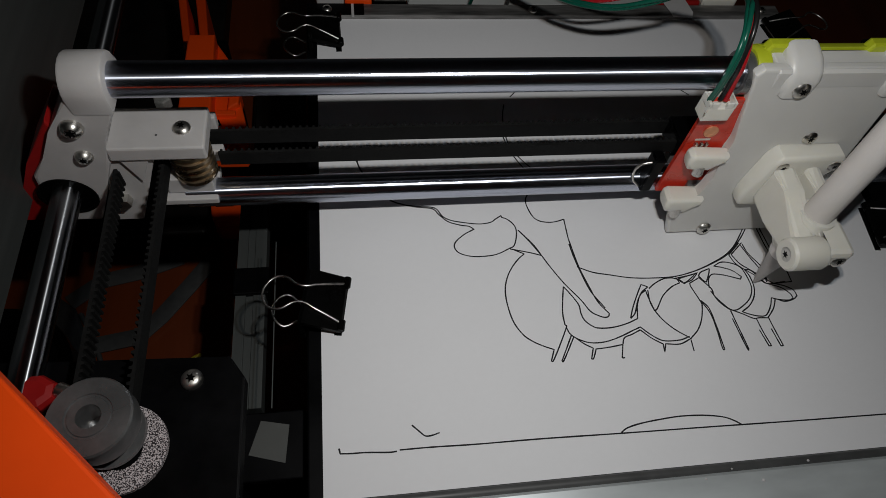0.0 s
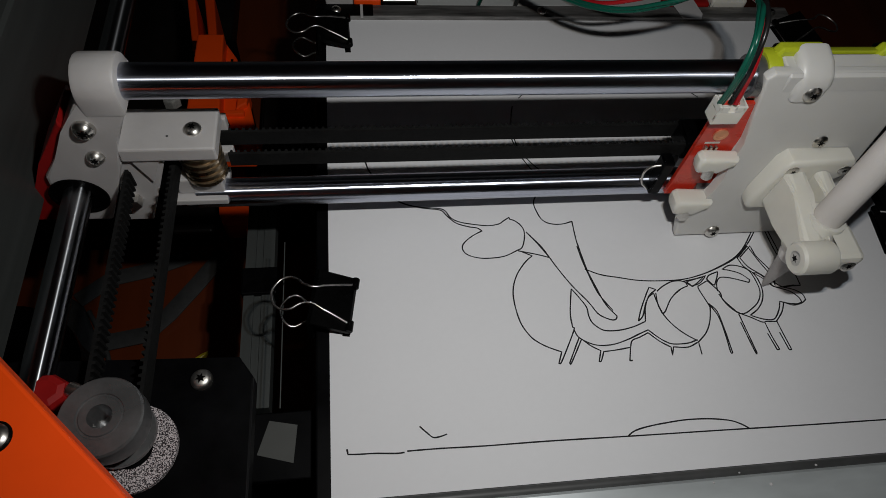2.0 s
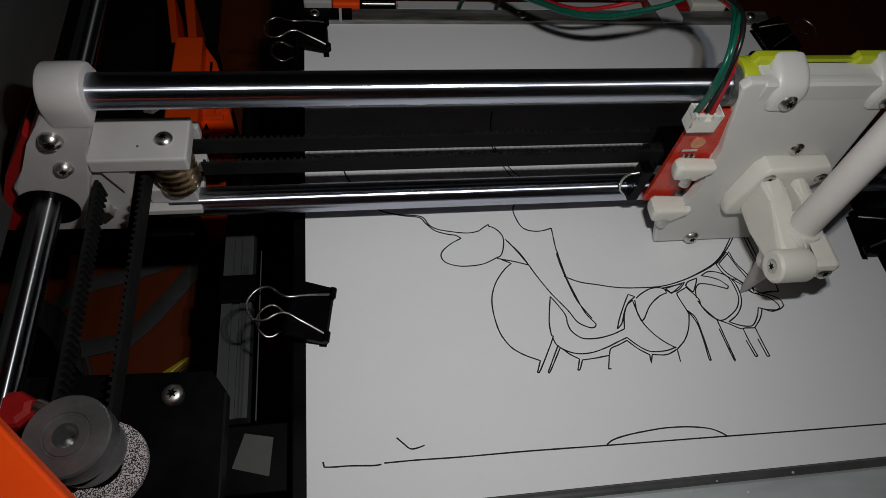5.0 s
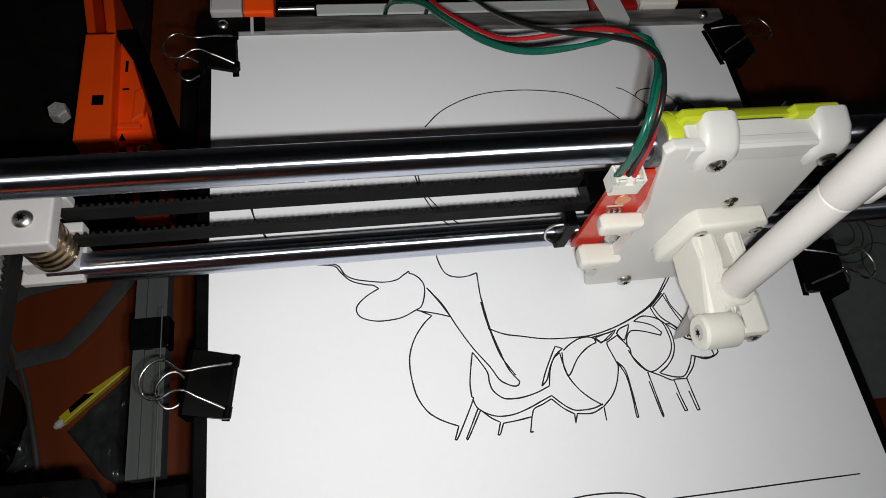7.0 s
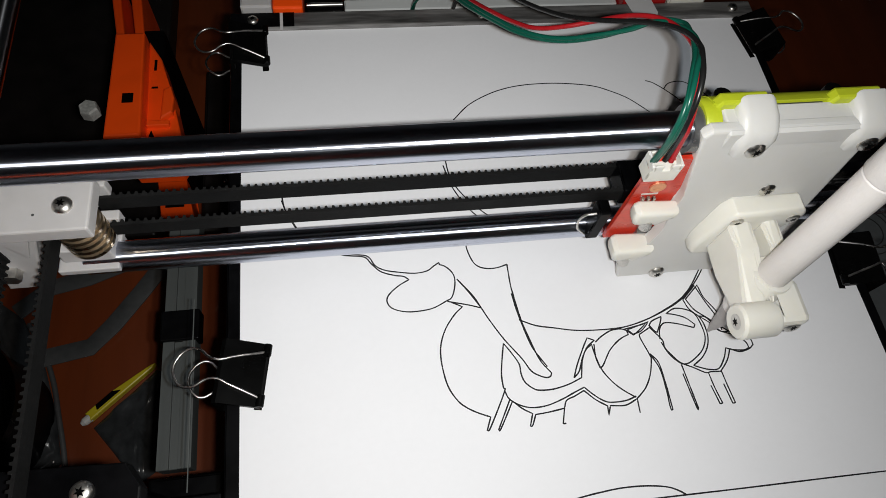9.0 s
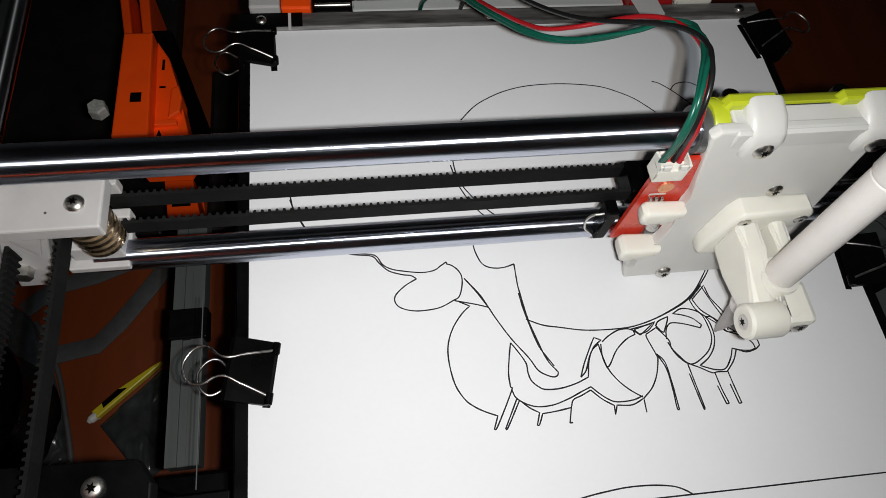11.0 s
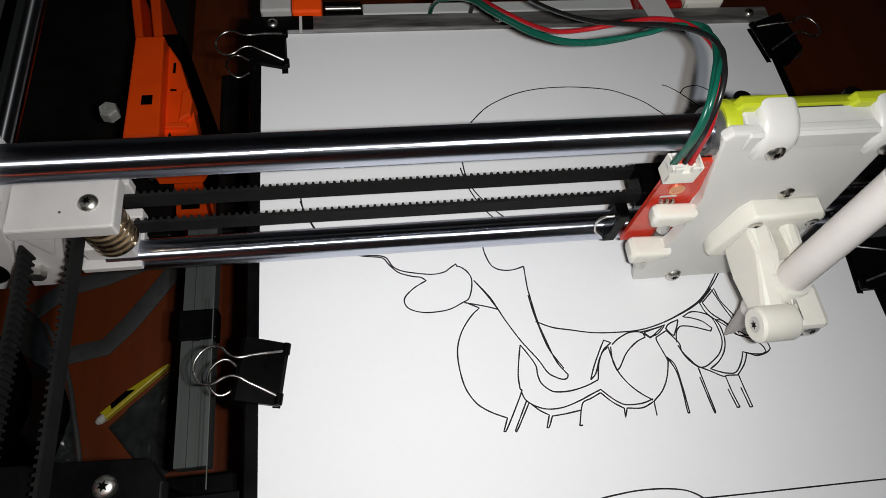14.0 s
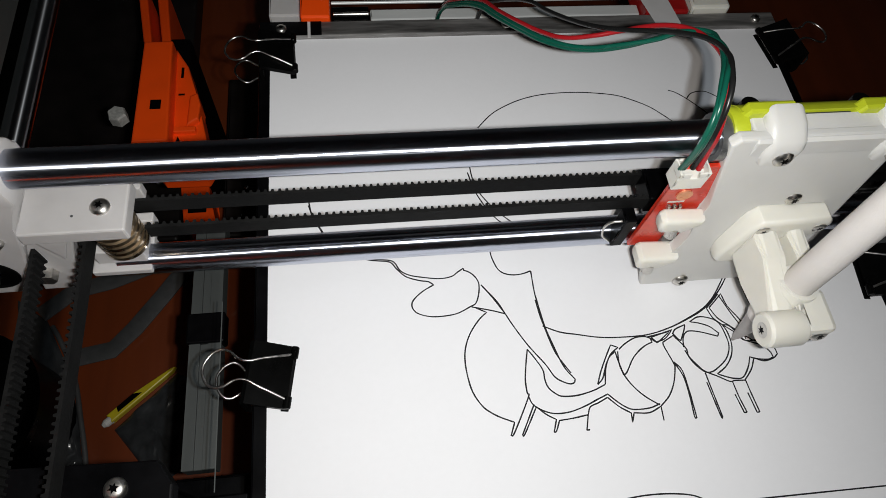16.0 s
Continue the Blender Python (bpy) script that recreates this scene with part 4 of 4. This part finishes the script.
wire("red_wire", "glossy red wire looping from the switch board", M_redw, [(118.8, 187.0, 62), (118.7, 187.7, 68), (117.9, 188.1, 76), (117.9, 192.5, 83), (120.9, 201.8, 83), (123.4, 209.6, 80), (123.8, 217.1, 77), (122.9, 224.8, 73), (120.0, 230.3, 69), (116.5, 235.1, 64), (111.9, 239.6, 58), (104.9, 241.9, 54), (97.7, 245.4, 50), (92.6, 252.0, 46), (87.4, 260.8, 42), (83.0, 272.5, 36), (79.9, 284.1, 30)])
wire("black_wire", "glossy black wire looping from the switch board", M_blackw, [(117.3, 187.4, 62), (117.5, 187.8, 68), (117.1, 188.2, 76), (118.2, 192.5, 84), (120.7, 200.0, 85), (123.2, 208.4, 82), (122.3, 215.2, 79), (119.7, 222.3, 74), (116.0, 229.3, 68), (110.6, 236.1, 62), (105.6, 243.7, 56), (101.0, 253.0, 50), (97.0, 263.5, 44), (94.3, 274.3, 38)])

# ---- things on the table, seen past the bed ----
def on_table(z):
    return TABLE + z


clutter = thing("yellow_cutter", "yellow plastic craft knife with a white tip lying on the table", "craft knife")
bm = bmesh.new()
a, b = Vector((-124, 198, 0)), Vector((-86, 229, 0))
d = (b - a).normalized()
s = Vector((-d.y, d.x, 0))
outline = [a + d * 4 - s * 2.4, b - d * 3 - s * 1.2, b + s * 0.2, b - d * 3 + s * 1.2, a + d * 22 + s * 3.2, a + d * 4 + s * 3.2]
prism(bm, [(p.x, p.y) for p in outline], TABLE, TABLE + 5, "z", 0.8)
part("knife_body", bm, M_yellow, clutter, "yellow body")
bm = bmesh.new()
lathe(bm, a + Vector((0, 0, TABLE + 2.6)) + d * 5, a + Vector((0, 0, TABLE + 2.6)) - d * 1, [(0, 0), (0, 2.6), (4, 2.4), (6, 1.2), (6, 0)], 16)
part("knife_tip", bm, M_white, clutter, "white tip")
bm = bmesh.new()
prism(bm, [(p.x, p.y) for p in (a + d * 10 - s * 0.2, a + d * 26 + s * 0.2, a + d * 22 + s * 3, a + d * 11 + s * 2.6)], TABLE + 5.2, TABLE + 5.8, "z")
part("knife_slot", bm, M_black, clutter, "dark slot")
def crumpled(name, corner, mid, material, parent, label=""):
    """A limp plastic film spread on the table inside an outline, with folds."""
    bm = bmesh.new()
    rings = []
    for f in (1.0, 0.92, 0.82, 0.72, 0.62, 0.52, 0.42, 0.32, 0.2, 0.1):
        ring = []
        for i in range(54):
            k = i / 54 * len(corner)
            u, v = corner[int(k)], corner[(int(k) + 1) % len(corner)]
            w = k - int(k)
            x, y = u[0] * (1 - w) + v[0] * w, u[1] * (1 - w) + v[1] * w
            x, y = mid[0] + (x - mid[0]) * f, mid[1] + (y - mid[1]) * f
            fold = abs(noise.noise((x * 0.09, y * 0.05, 1))) * 5.0 + abs(noise.noise((x * 0.3, y * 0.22, 7))) * 2.6
            lift = 0.3 if f == 1 else 1.2 + fold + (1 - f) * 2
            ring.append(bm.verts.new((x * MM, y * MM, (TABLE + lift) * MM)))
        rings.append(ring)
    for p, q in zip(rings, rings[1:]):
        for i in range(54):
            bm.faces.new((p[i], p[(i + 1) % 54], q[(i + 1) % 54], q[i]))
    bm.faces.new(rings[-1])
    bm.faces.new(list(reversed(rings[0])))
    return smooth(part(name, bm, material, parent, label), 80)


bag = thing("plastic_bag", "smoky crumpled plastic bag lying on the table", "bag")
crumpled("bag_film", [(-119, 195), (-103, 210), (-86, 226), (-78, 222), (-79, 195), (-81, 168), (-90, 162), (-98, 168), (-107, 180)], (-94, 193), M_clear, bag)
crumpled("bag_flap", [(-186, 282), (-166, 266), (-150, 235), (-141, 208), (-134, 177), (-147, 167), (-160, 184), (-163, 216), (-178, 252)], (-150, 200), M_clear, bag, "dull grey flap of the bag")
strap = thing("plastic_strap", "dull grey flat plastic strap folded on the table", "strap")
for name, line in (("band", [(-80, 300, 6), (-96, 277, 5), (-112, 256, 4), (-124, 243, 4), (-150, 239, 3)]), ("folded_band", [(-104, 300, 2), (-130, 290, 2), (-152, 285, 2), (-170, 270, 2)])):
    bm = bmesh.new()
    rows = []
    for k, (x, y, h) in enumerate(line):
        a, b = Vector(line[max(k - 1, 0)][:2]), Vector(line[min(k + 1, len(line) - 1)][:2])
        d = (b - a).normalized()
        n = Vector((-d.y, d.x)) * 5.6
        rows.append([bm.verts.new(((x + f * n.x) * MM, (y + f * n.y) * MM, (TABLE + h + u) * MM)) for f, u in ((-1, 0), (0, 1.6), (1, 0.4), (1, -0.5), (0, 0.7), (-1, -0.9))])
    for p, q in zip(rows, rows[1:]):
        for m in range(6):
            bm.faces.new((p[m], p[(m + 1) % 6], q[(m + 1) % 6], q[m]))
    bm.faces.new(rows[0]), bm.faces.new(rows[-1])
    smooth(part(name, bm, M_dull, strap), 60)
cable = tube("pale_cord", [(-162, 262, TABLE + 1.6), (-156, 252, TABLE + 1.6), (-145.5, 230, TABLE + 1.6), (-138, 203, TABLE + 1.6), (-131, 171, TABLE + 1.6), (-128, 120, TABLE + 1.6)], 1.5, M_dull)
tagged(cable, "thin grey cord lying on the table", "cord")
bm = bmesh.new()
lathe(bm, (-181, 200, TABLE), (-181, 200, TABLE + 50), [(0, 0), (0, 39), (2, 41), (46, 41), (50, 38), (50, 34), (48, 33), (48, 0)], 40)
pot = thing("black_pot", "round black pot standing on the table", "pot")
smooth(part("pot_body", bm, M_matt, pot))
bm = bmesh.new()
lathe(bm, (-181, 200, TABLE + 46), (-181, 200, TABLE + 56), [(0, 41.1), (0, 43), (5, 43), (6, 42), (6, 38), (5, 37), (4.1, 38), (4.1, 41.1), (0, 41.1)], 40)
smooth(part("rim", bm, M_black, pot, "glossy black rim"))
# printed grey sheet on the table to the right
sheet = thing("printed_sheet", "grey printed sheet with faint line art lying on the table", "paper")
bm = bmesh.new()
prism(bm, [(300, 158), (560, 150), (560, 385), (398, 404), (300, 400)], TABLE + 0.2, TABLE + 0.8, "z")
part("sheet", bm, M_print, sheet)
for k, (x, y, r) in enumerate(((415, 279, 26), (415, 279, 19), (415, 279, 12), (452, 300, 20), (440, 250, 17), (395, 310, 14), (470, 262, 15))):
    bm = bmesh.new()
    lathe(bm, (x, y, TABLE + 0.8), (x, y, TABLE + 1.0), [(0, r - 0.45), (0, r + 0.45), (0.15, r + 0.45), (0.15, r - 0.45), (0, r - 0.45)], 32)
    part("printed_ring", bm, M_dull, sheet)

shard = thing("metal_offcut", "small shiny metal offcut lying on the table", "offcut")
bm = bmesh.new()
rod(bm, (-158, 203, TABLE + 1.4), (-150, 199, TABLE + 1.4), 1.4, 8, 0.3)
part("offcut", bm, M_zinc, shard)
